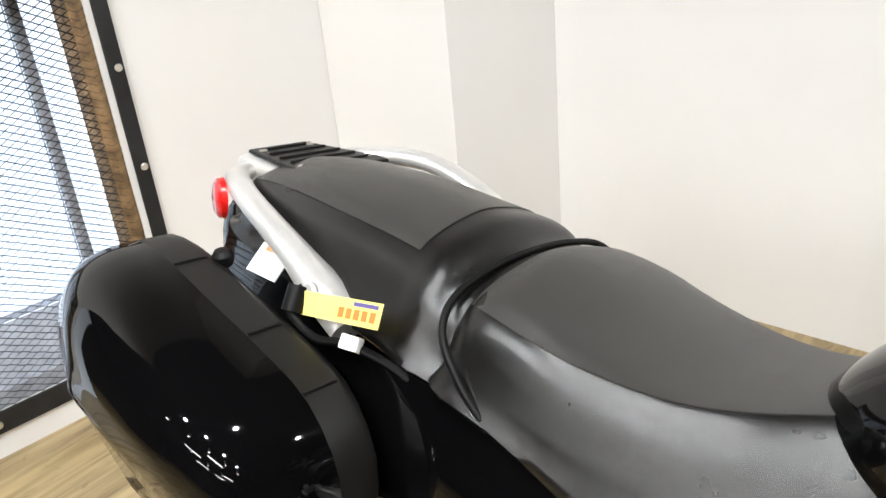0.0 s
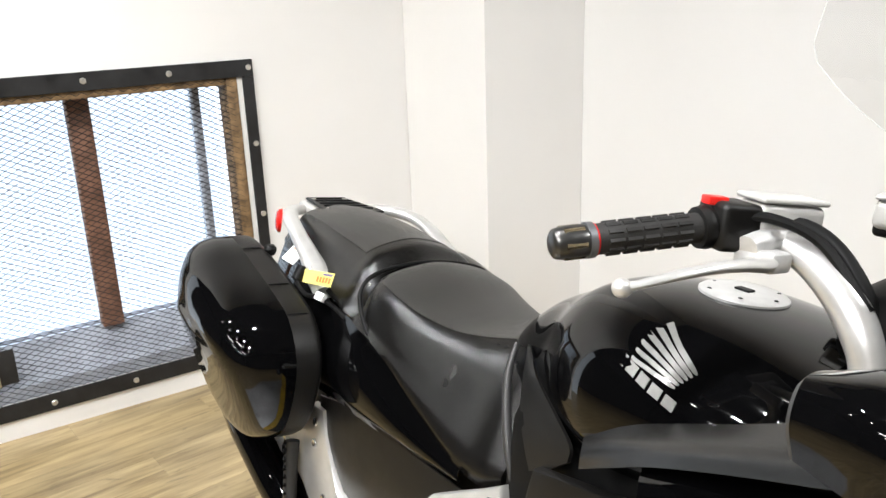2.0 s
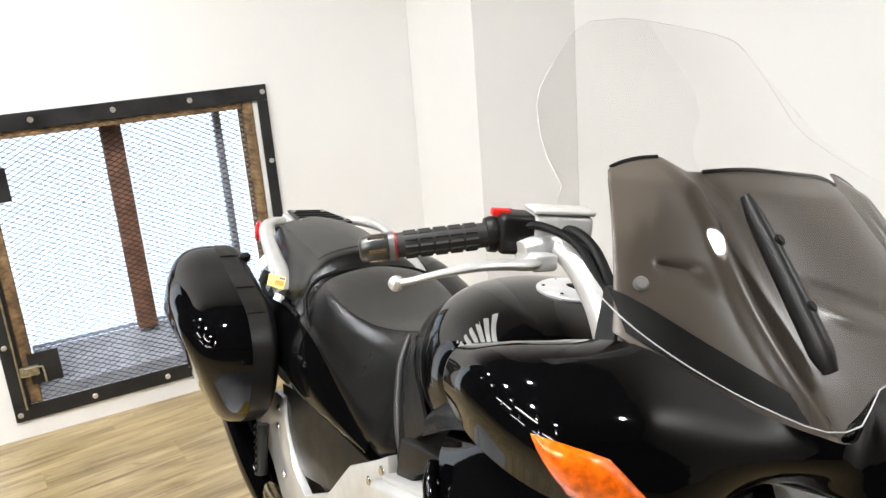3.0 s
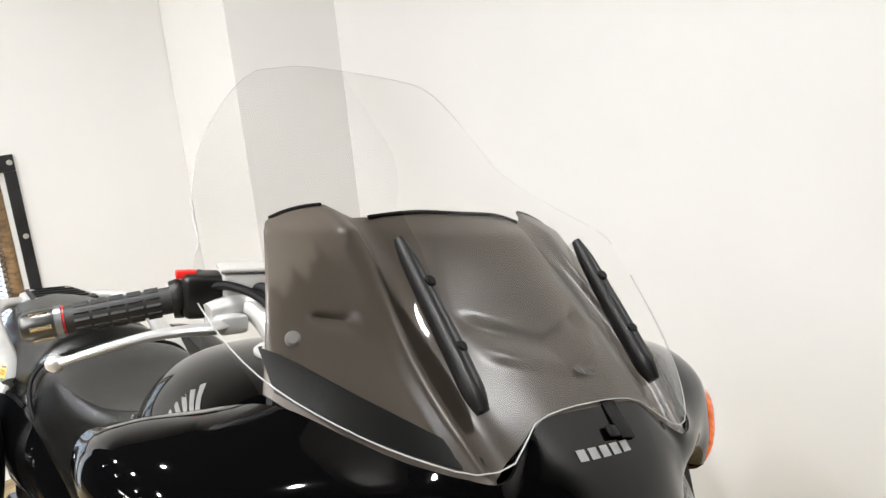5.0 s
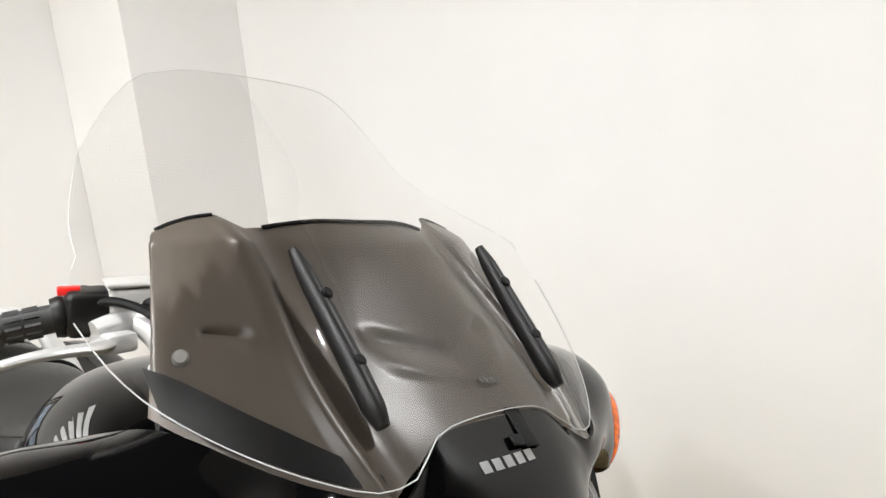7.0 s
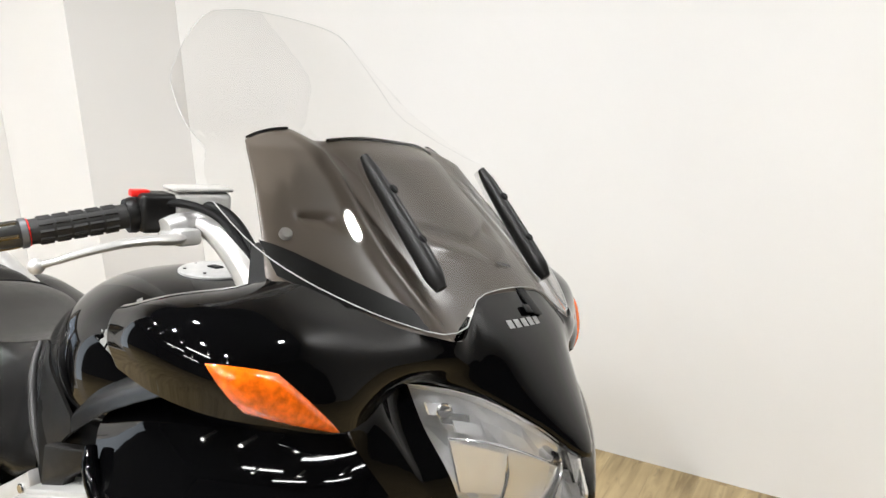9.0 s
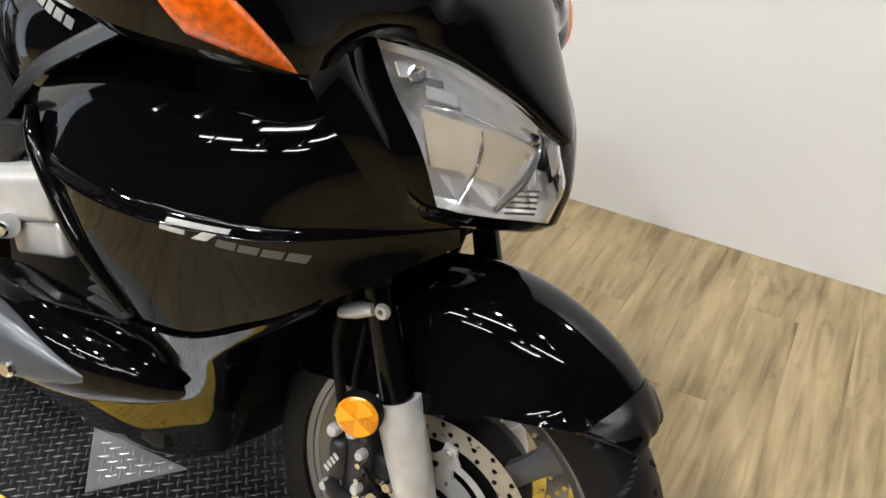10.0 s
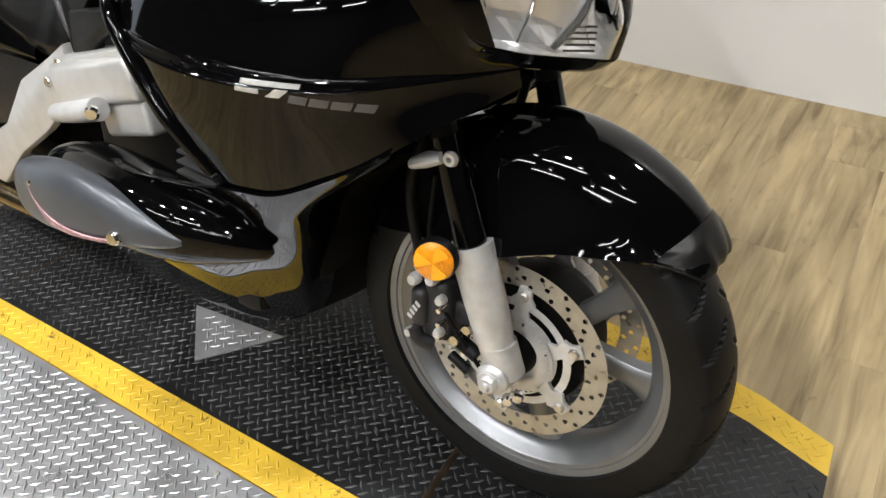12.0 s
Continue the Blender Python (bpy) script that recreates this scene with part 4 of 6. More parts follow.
skirt = [[Vector((screen_x(a, z) - 0.012 - 0.02 * max(0.0, (a - 0.15) / 0.1) ** 2, -a, z)) for a, z in [(0.150 + 0.135 * k / 12, lower_edge(0.150 + 0.135 * k / 12) * (1 - q / 6) + along(SK, 0.150 + 0.135 * k / 12) * q / 6) for k in range(13)]] for q in range(7)]
cowl = part("inner_cowl", bm, COWL, bike, "grey-brown plastic cowl behind the screen", angle=55)
both("cowl_skirt", sheet(skirt, 1, 1, 0.001), SATIN, "dark lower band of the cowl", cowl)
for sy in (-1, 1):
    part("cowl_bolt", bolt_bm((1.268, sy * 0.252, 1.137), (0.7, sy * 0.45, 0.5), 0.008, 0.010), RESERVOIR, cowl, smooth=False)
    part("cowl_vent", tube([(screen_x(q, cowl_top(q)) - 0.060 - 0.02 * max(0.0, (q - 0.15) / 0.1) ** 2, sy * q, cowl_top(q) + 0.0005) for q in (0.218, 0.20, 0.18, 0.160)], 0.004, 8, 4, flat=0.5), DARK, cowl, "dark vent slot")
part("cowl_rim", tube([(screen_x(y, 1.255) - 0.048, y, cowl_top(abs(y)) + 0.001) for y in (-0.12, -0.09, -0.06, -0.03, 0, 0.03, 0.06, 0.09, 0.12)], 0.0025, 8, 3), DARK, cowl, "dark cowl rim")
for k in range(4):
    part("screen_mark", moved(plate([(0, -0.002), (0.006, -0.002), (0.008, 0.002), (0.002, 0.002)], 0.0006), frame_to((screen_x(0.004 + k * 0.008, 1.111 - k * 0.001) + 0.0015, 0.004 + k * 0.008, 1.111 - k * 0.001), (0.68, 0, 0.73), (0, 1, 0))), BADGEDIM, windscreen, "faint printed mark" if k == 0 else "", smooth=False)
both("dash_side", sheet([[(1.190, -0.226, 1.112), (1.215, -0.238, 1.120), (1.240, -0.250, 1.118)], [(1.190, -0.228, 1.085), (1.220, -0.242, 1.092), (1.25, -0.257, 1.092)], [(1.195, -0.236, 1.052), (1.228, -0.252, 1.058), (1.262, -0.268, 1.066)]], 3, 3, 0.004), SATIN, "matt dark panel beside the instruments")
part("dashboard", loft([ring_x(1.05, 0.10, 1.08, 0.98, 3), ring_x(1.12, 0.14, 1.13, 0.98, 3), ring_x(1.18, 0.16, 1.18, 0.98, 3)], 3, 1), DARK, bike, "dark instrument housing")

# ---- nose and upper fairing ----
A = [(1.436, 0.0, 1.075), (1.434, -0.06, 1.073), (1.437, -0.085, 1.067), (1.447, -0.115, 1.046), (1.457, -0.147, 1.029), (1.442, -0.18, 1.036)]
B = [(1.478, 0.0, 1.030), (1.474, -0.06, 1.031), (1.464, -0.102, 1.031), (1.461, -0.126, 1.022), (1.460, -0.149, 1.011), (1.448, -0.187, 1.018)]
C = [(1.522, 0.0, 0.965), (1.502, -0.06, 0.984), (1.476, -0.107, 0.998), (1.468, -0.128, 0.997), (1.460, -0.150, 0.994), (1.444, -0.194, 1.000)]
D = [(1.569, 0.0, 0.890), (1.529, -0.06, 0.930), (1.486, -0.110, 0.961), (1.470, -0.130, 0.969), (1.455, -0.151, 0.975), (1.426, -0.198, 0.984)]
D2 = [(1.556, 0.0, 0.878), (1.516, -0.06, 0.922), (1.474, -0.108, 0.954), (1.458, -0.126, 0.962), (1.443, -0.145, 0.968), (1.41, -0.190, 0.976)]
NOSE = [A, B, C, D, D2]


def full(rows):
    """Rows from the middle outwards, carried over to the other side."""
    return [[(x, -y, z) for x, y, z in r[:0:-1]] + list(r) for r in rows]


NOSETREE = BVHTree.FromBMesh(sheet(full(NOSE), 5, 4, 0.004))


def on_nose(y, z, lift_=0.0015):
    """A place on the nose cowl, a little proud of it."""
    hit = NOSETREE.ray_cast(Vector((2.0, y, z)), Vector((-1, 0, 0)))[0]
    return Vector((hit.x + lift_, y, z))


POD = [[(1.412, -0.22, 1.050), (1.376, -0.26, 1.073), (1.325, -0.305, 1.098), (1.255, -0.335, 1.082), (1.195, -0.352, 1.060)],
       [(1.424, -0.262, 1.037), (1.390, -0.325, 1.066), (1.336, -0.372, 1.088), (1.262, -0.394, 1.086), (1.198, -0.402, 1.066)],
       [(1.426, -0.300, 1.020), (1.394, -0.385, 1.052), (1.342, -0.422, 1.072), (1.272, -0.438, 1.076), (1.203, -0.430, 1.062)],
       [(1.430, -0.316, 0.985), (1.398, -0.405, 1.014), (1.350, -0.442, 1.032), (1.278, -0.454, 1.042), (1.206, -0.441, 1.034)],
       [(1.428, -0.308, 0.957), (1.396, -0.388, 0.976), (1.350, -0.428, 0.986), (1.280, -0.440, 0.994), (1.210, -0.432, 1.002)]]
UNDER = [(1.415, -0.296, 0.948), (1.382, -0.360, 0.957), (1.332, -0.388, 0.962), (1.282, -0.40, 0.970), (1.246, -0.402, 0.986)]


def far_side(p):
    """The other side's place for a point of the pod, which is turned in a little there."""
    return (p[0] - 0.10 * max(0.0, -p[1] - 0.19), 0.18 + (-p[1] - 0.18) * 0.68, p[2])


rows = []
for r, q in zip((A, B, C, D, D2), POD):
    rows.append([far_side(p) for p in q[::-1]] + [(x, -y, z) for x, y, z in r[:0:-1]] + list(r) + list(q))
slot_at = frame_to(on_nose(0.028, 1.060, -0.001), (0.66, 0.1, 0.74), (1, 0, 0))
part("nose_slot", moved(join(box(-0.012, 0.012, -0.026, 0.022, 0.0005, 0.004, 0.002), box(0.012, 0.030, 0.006, 0.020, 0.0005, 0.004, 0.002)), slot_at), DARK, bike, "dark bracket slot under the screen")
part("nose_cowl", sheet(rows, 5, 4, 0.004), GLOSS, bike, "gloss black upper fairing with pods for the turn signals", angle=60)
for name_, turned_ in (("pod_floor", False), ("pod_floor", True)):
    lip = [POD[4], UNDER, [(x - 0.03, y + 0.05, z + 0.004) for x, y, z in UNDER]]
    back_ = [[r[4] for r in POD], [(r[4][0] + 0.012, r[4][1] + 0.030, r[4][2] - 0.004) for r in POD]]
    if turned_:
        lip, back_ = [[far_side(p) for p in r] for r in lip], [[far_side(p) for p in r] for r in back_]
    part(name_, sheet(lip, 3, 4, 0.004), GLOSS, bike, "" if turned_ else "gloss black underside of the signal pod", angle=60)
    part("pod_back", sheet(back_, 2, 3, 0.004), GREYTRIM, bike, "" if turned_ else "dark rear lip of the signal pod")
# amber turn signals
POD_TREE = BVHTree.FromBMesh(sheet(rows, 5, 4, 0.004))


def lens_patch(corners, nu, nv, lift_):
    """A four-cornered lens that follows the pod, a little proud, with a soft crown."""
    a, b, c, d = [Vector(p) for p in corners]
    nrm = (b - a).cross(d - a).normalized()
    if nrm.x < 0:
        nrm = -nrm
    out = []
    for i in range(nv + 1):
        row = []
        for j in range(nu + 1):
            su, sv = 2 * j / nu - 1, 2 * i / nv - 1
            u = 0.5 + 0.5 * (su * (0.72 + 0.28 * math.sqrt(1 - sv * sv / 2)))
            v = 0.5 + 0.5 * (sv * (0.72 + 0.28 * math.sqrt(1 - su * su / 2)))
            p = (a * (1 - u) + b * u) * (1 - v) + (d * (1 - u) + c * u) * v
            q = POD_TREE.ray_cast(p + nrm * 0.08, -nrm, 0.14)[0] or p
            row.append(q + nrm * (0.001 + lift_ * (1 - su ** 6) * (1 - sv ** 6)))
        out.append(row)
    return shell(out, -nrm * 0.012)


SIGNAL = [(1.362, -0.450, 1.046), (1.408, -0.394, 1.035), (1.438, -0.322, 0.956), (1.392, -0.424, 0.994)]
part("turn_signal", lens_patch(SIGNAL, 20, 14, 0.007), AMBER, bike, "amber turn-signal lens")
part("turn_signal", lens_patch([far_side(p) for p in SIGNAL], 20, 14, 0.007), AMBER, bike)

# ---- headlight ----
HLT = [(1.421, -0.196, 0.979), (1.452, -0.151, 0.969), (1.483, -0.110, 0.954), (1.526, -0.060, 0.922), (1.561, 0.0, 0.882)]
HL1 = [(1.449, -0.195, 0.935), (1.488, -0.152, 0.920), (1.520, -0.108, 0.904), (1.550, -0.058, 0.880), (1.573, 0.0, 0.852)]
HL2 = [(1.480, -0.176, 0.875), (1.510, -0.140, 0.862), (1.535, -0.100, 0.850), (1.560, -0.052, 0.835), (1.579, 0.0, 0.822)]
HLB = [(1.496, -0.147, 0.799), (1.511, -0.124, 0.793), (1.530, -0.095, 0.789), (1.553, -0.050, 0.783), (1.570, 0.0, 0.777)]
lamp = part("headlight", sheet(full([r[::-1] for r in (HLT, HL1, HL2, HLB)]), 4, 4, 0.003), LENS, bike, "clear twin headlight lens", angle=60)


def plate_between(a, b, c, d, t):
    """A thin four-cornered face with some depth behind it."""
    a, b, c, d = Vector(a), Vector(b), Vector(c), Vector(d)
    grid = [[(a * (1 - j / 4) + b * (j / 4)) * (1 - i / 3) + (d * (1 - j / 4) + c * (j / 4)) * (i / 3) for j in range(5)] for i in range(4)]
    return shell(grid, Vector((-t, 0, 0)))


def behind(P, d):
    return [(x - d, y * 0.93, z + (0.875 - z) * 0.12) for x, y, z in P]


bowl = [[(x - 0.004, y, z) for x, y, z in HLT], behind(HLT, 0.030), behind(HL1, 0.048), behind(HL2, 0.056), behind(HLB, 0.036), [(x - 0.004, y, z) for x, y, z in HLB]]
rng = random.Random(11)
for sy in (1, -1):
    facets = [[Vector((p[0] + rng.uniform(-0.004, 0.004), p[1] + rng.uniform(-0.002, 0.002), p[2])) if 0 < i < 10 else Vector(p) for p in r] for i, r in enumerate(dense_grid(bowl, 2, 2))]
    b1 = shell(facets, Vector((-0.003, 0, 0)))
    part("reflector_bowl", b1 if sy > 0 else mirrored(b1), REFLECT, lamp, "mirror-bright faceted reflector", smooth=False)
    # stepped main reflector: a shelf, two upright faces and a curved divider
    part("reflector_step", plate_between((1.462, -0.166 * sy, 0.912), (1.508, -0.104 * sy, 0.893), (1.500, -0.100 * sy, 0.838), (1.470, -0.146 * sy, 0.845), 0.003), REFLECT, lamp, "pale stepped reflector face", smooth=False)
    part("reflector_step", plate_between((1.508, -0.104 * sy, 0.895), (1.540, -0.052 * sy, 0.876), (1.532, -0.058 * sy, 0.820), (1.502, -0.099 * sy, 0.836), 0.003), REFLECT, lamp, smooth=False)
    part("reflector_rim", tube([(1.460, -0.168 * sy, 0.916), (1.490, -0.132 * sy, 0.910), (1.518, -0.094 * sy, 0.898), (1.546, -0.046 * sy, 0.876)], [0.003, 0.004, 0.0045, 0.003], 10, 4, flat=0.5), MIRRORED, lamp, "bright reflector edge")
    part("reflector_rim", tube([(1.508, -0.108 * sy, 0.893), (1.510, -0.108 * sy, 0.868), (1.508, -0.116 * sy, 0.838), (1.502, -0.128 * sy, 0.808)], [0.003, 0.003, 0.004, 0.003], 10, 4, flat=0.5), MIRRORED, lamp)
    part("lamp_blade", tube([(1.540, -0.030 * sy, 0.898), (1.546, -0.040 * sy, 0.868), (1.544, -0.062 * sy, 0.836), (1.530, -0.092 * sy, 0.800)], [0.003, 0.006, 0.008, 0.005], 12, 5, flat=0.35, up=(0, 1, 0)), MIRRORED, lamp, "curved chrome divider")
    part("bulb", lathe([(0, 0.012), (0.006, 0.010), (0.009, 0.0), (0.009, -0.02), (0.0, -0.02)], (1.540, -0.046 * sy, 0.884), (0.85, -0.50 * sy, -0.05), 20), CHROME, lamp, "shaded bulb")
    for k in range(5):
        zz = 0.796 + k * 0.0075
        part("lens_rib", tube([(1.534 + 0.001 * k, -0.074 * sy, zz), (1.546 + 0.001 * k, -0.054 * sy, zz - 0.001), (1.556, -0.034 * sy, zz - 0.003)], 0.0016, 6, 3), MIRRORED, lamp)
    # small stepped side lamp in the upper corner
    for k in range(3):
        part("side_step", plate_between((1.436 + 0.012 * k, -(0.184 - 0.012 * k) * sy, 0.958 - 0.011 * k), (1.458 + 0.012 * k, -(0.152 - 0.010 * k) * sy, 0.952 - 0.011 * k), (1.462 + 0.012 * k, -(0.152 - 0.010 * k) * sy, 0.938 - 0.011 * k), (1.442 + 0.012 * k, -(0.182 - 0.012 * k) * sy, 0.944 - 0.011 * k), 0.003), MIRRORED if k == 1 else REFLECT, lamp, smooth=False)
    part("side_lamp", lathe([(0.0, -0.004), (0.006, -0.004), (0.010, 0.002), (0.008, 0.003), (0.0, 0.001)], (1.452, -0.168 * sy, 0.948), (0.75, -0.6 * sy, 0.1), 12), MIRRORED, lamp, smooth=False)
chin = [HLB, [(x - 0.03, y * 0.97, z - 0.020) for x, y, z in HLB], [(x - 0.10, y * 0.85, z - 0.030) for x, y, z in HLB]]
part("lamp_chin", sheet(full([r[::-1] for r in chin]), 3, 3, 0.004), GLOSS, bike, "black chin under the headlight")
SURROUND = [[(1.418, -0.199, 0.982), (1.446, -0.199, 0.935), (1.476, -0.180, 0.875), (1.492, -0.151, 0.797)],
            [(1.408, -0.228, 0.985), (1.432, -0.228, 0.937), (1.462, -0.205, 0.872), (1.478, -0.168, 0.792)],
            [(1.416, -0.250, 0.984), (1.430, -0.250, 0.945), (1.456, -0.222, 0.880), (1.464, -0.182, 0.800)],
            [(1.420, -0.305, 0.962), (1.424, -0.285, 0.922), (1.440, -0.250, 0.868), (1.454, -0.200, 0.796)]]
part("lamp_surround", sheet(SURROUND, 3, 4, 0.004), GLOSS, bike, "black headlight surround", angle=60)
part("lamp_surround", sheet([[(x, -y, z) if y > -0.2 else far_side((x, y, z)) for x, y, z in r] for r in SURROUND[:3]], 3, 4, 0.004), GLOSS, bike, angle=60)

TWIST[0] = 0.0

# ---- side fairings ----
S1 = [(0.945, -0.250, 0.850), (1.05, -0.244, 0.912), (1.18, -0.238, 0.948), (1.30, -0.226, 0.950), (1.39, -0.212, 0.937), (1.435, -0.206, 0.90), (1.474, -0.185, 0.82), (1.500, -0.142, 0.797)]
S2 = [(0.962, -0.292, 0.825), (1.06, -0.300, 0.850), (1.175, -0.304, 0.855), (1.28, -0.291, 0.855), (1.37, -0.262, 0.85), (1.425, -0.224, 0.835), (1.465, -0.172, 0.79), (1.502, -0.128, 0.783)]
S3 = [(1.010, -0.330, 0.765), (1.095, -0.342, 0.757), (1.185, -0.340, 0.754), (1.275, -0.318, 0.752), (1.355, -0.280, 0.754), (1.412, -0.230, 0.762), (1.460, -0.172, 0.768), (1.504, -0.118, 0.773)]
S4 = [(1.085, -0.326, 0.665), (1.13, -0.330, 0.668), (1.20, -0.3225, 0.675), (1.275, -0.302, 0.692), (1.34, -0.276, 0.71), (1.40, -0.236, 0.728), (1.458, -0.176, 0.742), (1.503, -0.112, 0.757)]
S5 = [(1.150, -0.305, 0.590), (1.180, -0.304, 0.580), (1.246, -0.289, 0.586), (1.31, -0.272, 0.617), (1.372, -0.253, 0.650), (1.415, -0.228, 0.683), (1.460, -0.182, 0.716), (1.503, -0.107, 0.746)]


def side_panel():
    """The swelling upper half and the flatter lower half, which meet in a crease."""
    return join(sheet([S1, S2, S3], 6, 4, 0.004), sheet([S3, S4, S5], 6, 4, 0.004))


flank = both("side_fairing", side_panel(), GLOSS, "gloss black side fairing with a silver model mark", angle=60)
both("fairing_strut", tube([(0.985, -0.318, 0.815), (1.01, -0.330, 0.775), (1.085, -0.326, 0.668), (1.145, -0.305, 0.590)], [0.008, 0.013, 0.014, 0.011], 12, 5), GLOSS, "gloss black fairing rim")
T1 = [(0.80, -0.215, 0.800), (0.87, -0.232, 0.845), (0.95, -0.240, 0.885), (1.05, -0.250, 0.930), (1.19, -0.275, 1.000)]
T2 = [(0.83, -0.250, 0.797), (0.895, -0.268, 0.835), (0.98, -0.285, 0.880), (1.09, -0.305, 0.930), (1.22, -0.330, 0.985)]
T3 = [(0.835, -0.255, 0.772), (0.90, -0.275, 0.810), (0.98, -0.297, 0.855), (1.09, -0.318, 0.905), (1.22, -0.345, 0.960)]
both("fairing_shelf", sheet([T1, T2, T3], 4, 4, 0.004), SHELF, "shiny dark shelf beside the tank", angle=35)
L1 = [(0.76, -0.300, 0.515), (0.88, -0.330, 0.540), (1.00, -0.334, 0.553), (1.10, -0.322, 0.565), (1.18, -0.310, 0.577), (1.246, -0.296, 0.584), (1.32, -0.278, 0.620), (1.41, -0.245, 0.676)]
L2 = [(0.76, -0.315, 0.460), (0.88, -0.330, 0.475), (1.00, -0.322, 0.490), (1.10, -0.300, 0.505), (1.18, -0.287, 0.523), (1.246, -0.277, 0.545), (1.309, -0.268, 0.594), (1.395, -0.238, 0.660)]
L3 = [(0.76, -0.300, 0.400), (0.88, -0.312, 0.405), (1.00, -0.303, 0.420), (1.10, -0.279, 0.440), (1.18, -0.264, 0.462), (1.234, -0.256, 0.500), (1.288, -0.258, 0.570), (1.380, -0.230, 0.646)]
L4 = [(0.76, -0.225, 0.240), (0.88, -0.214, 0.228), (1.00, -0.204, 0.240), (1.08, -0.192, 0.265), (1.135, -0.178, 0.285), (1.176, -0.168, 0.312), (1.264, -0.238, 0.546), (1.362, -0.214, 0.630)]
L5 = [(0.76, -0.150, 0.225), (0.88, -0.150, 0.185), (1.00, -0.150, 0.185), (1.07, -0.140, 0.205), (1.12, -0.122, 0.235), (1.160, -0.112, 0.290), (1.225, -0.140, 0.510), (1.320, -0.130, 0.600)]
both("lower_fairing", sheet([L1, L2, L3, L4, L5], 4, 4, 0.004), GLOSS, "gloss black lower fairing", angle=60)
both("fairing_bulge", loft([ring_x(0.73, 0.012, 0.500, 0.450, 2.3, 20, -0.315), ring_x(0.78, 0.046, 0.530, 0.425, 2.4, 20, -0.316), ring_x(0.86, 0.060, 0.548, 0.414, 2.5, 20, -0.316), ring_x(0.98, 0.061, 0.550, 0.414, 2.5, 20, -0.316),
                           ring_x(1.08, 0.052, 0.536, 0.424, 2.4, 20, -0.306), ring_x(1.15, 0.034, 0.514, 0.440, 2.3, 20, -0.290), ring_x(1.195, 0.014, 0.490, 0.454, 2.2, 20, -0.276), ring_x(1.208, 0.003, 0.475, 0.465, 2.0, 20, -0.270)], 5, 2), GLOSS, "gloss black teardrop bulge of the lower fairing", angle=60)
part("belly_pan", sheet([[(x, y, z) for x, y, z in L5], [(x, 0, z - 0.02) for x, y, z in L5], [(x, -y, z) for x, y, z in L5]], 3, 3, 0.005), DARK, bike, "black belly pan")
part("radiator", box(1.16, 1.20, -0.17, 0.17, 0.36, 0.74, 0.01), DARK, bike, "black radiator behind the front wheel")
part("engine_block", join(box(0.70, 1.10, -0.22, 0.22, 0.26, 0.60, 0.03), box(0.62, 1.05, -0.20, 0.20, 0.50, 0.78, 0.03)), DARK, bike, "dark engine block")
# engine guard
G = [ring_x(0.690, 0.010, 0.455, 0.418, 2.2, 14, -0.350), ring_x(0.712, 0.024, 0.495, 0.400, 2.4, 14, -0.360), ring_x(0.78, 0.032, 0.524, 0.404, 2.4, 14, -0.368), ring_x(0.86, 0.034, 0.542, 0.418, 2.4, 14, -0.372), ring_x(0.93, 0.031, 0.545, 0.432, 2.4, 14, -0.372),
     ring_x(0.99, 0.027, 0.534, 0.444, 2.3, 14, -0.368), ring_x(1.045, 0.019, 0.515, 0.456, 2.2, 14, -0.360), ring_x(1.085, 0.010, 0.497, 0.467, 2.2, 14, -0.352), ring_x(1.105, 0.003, 0.486, 0.476, 2.2, 14, -0.347)]
guard = both("engine_guard", loft(G, 4, 2), GUARDGREY, "grey plastic engine guard, scraped to the primer along its lower side")
part("scrape", sheet([[(0.790, -0.400, 0.492), (0.82, -0.4055, 0.468), (0.87, -0.4065, 0.452), (0.94, -0.4035, 0.455), (1.00, -0.397, 0.466)],
                      [(0.785, -0.3985, 0.472), (0.82, -0.401, 0.442), (0.87, -0.401, 0.436), (0.94, -0.398, 0.446), (1.00, -0.392, 0.459)]], 3, 4, 0.003), PINK, guard, "pinkish scraped patch")
for p, q in (((1.005, -0.388, 0.472), 0.012), ((0.800, -0.398, 0.497), 0.005)):
    part("guard_bolt", bolt_bm(p, (0.2, -1, 0.1), q, q), CHROME, guard, smooth=False)
# right cylinder head, bare aluminium, in the fairing's opening
HEADTURN = Matrix.Translation((0.830, 0.022, 0.594)) @ Matrix.Rotation(radians(-16), 4, "Y")
head = both("cylinder_head", moved(join(box(-0.125, 0.118, -0.300, -0.16, 0.000, 0.072, 0.012, 3), box(-0.020, 0.112, -0.290, -0.16, -0.055, 0.004, 0.010, 3), box(-0.10, 0.105, -0.285, -0.18, 0.070, 0.082, 0.005, 2)), HEADTURN), SILVER, "bare aluminium cylinder head cover")
part("head_duct", moved(join(tube([(-0.125, -0.306, -0.006), (-0.05, -0.312, -0.004), (0.030, -0.316, 0.0)], [0.016, 0.018, 0.019], 16, 3)), HEADTURN), CASTING, head, "alloy coolant pipe")
for p, q in (((0.860, -0.304, 0.602), (0.6, -0.75, -0.1)), ((0.722, -0.284, 0.552), (0, -1, 0))):
    part("head_bolt", bolt_bm(p, q, 0.012, 0.010), CHROME, head, smooth=False)
both("frame_cover", moved(plate([(0.735, 0.720), (0.90, 0.755), (0.86, 0.72), (0.795, 0.68), (0.775, 0.64), (0.745, 0.600), (0.722, 0.610), (0.725, 0.66)], 0.02, 0.006), Matrix.Translation((0, -0.222, 0)) @ Matrix.Rotation(radians(90), 4, "X")), SATIN, "black frame cover")
for k in range(6):
    part("cooling_fin", box(1.02 + k * 0.004, 1.10 + k * 0.006, -0.285, -0.2, 0.525 + k * 0.018, 0.530 + k * 0.018, 0.002), GREYTRIM, bike)

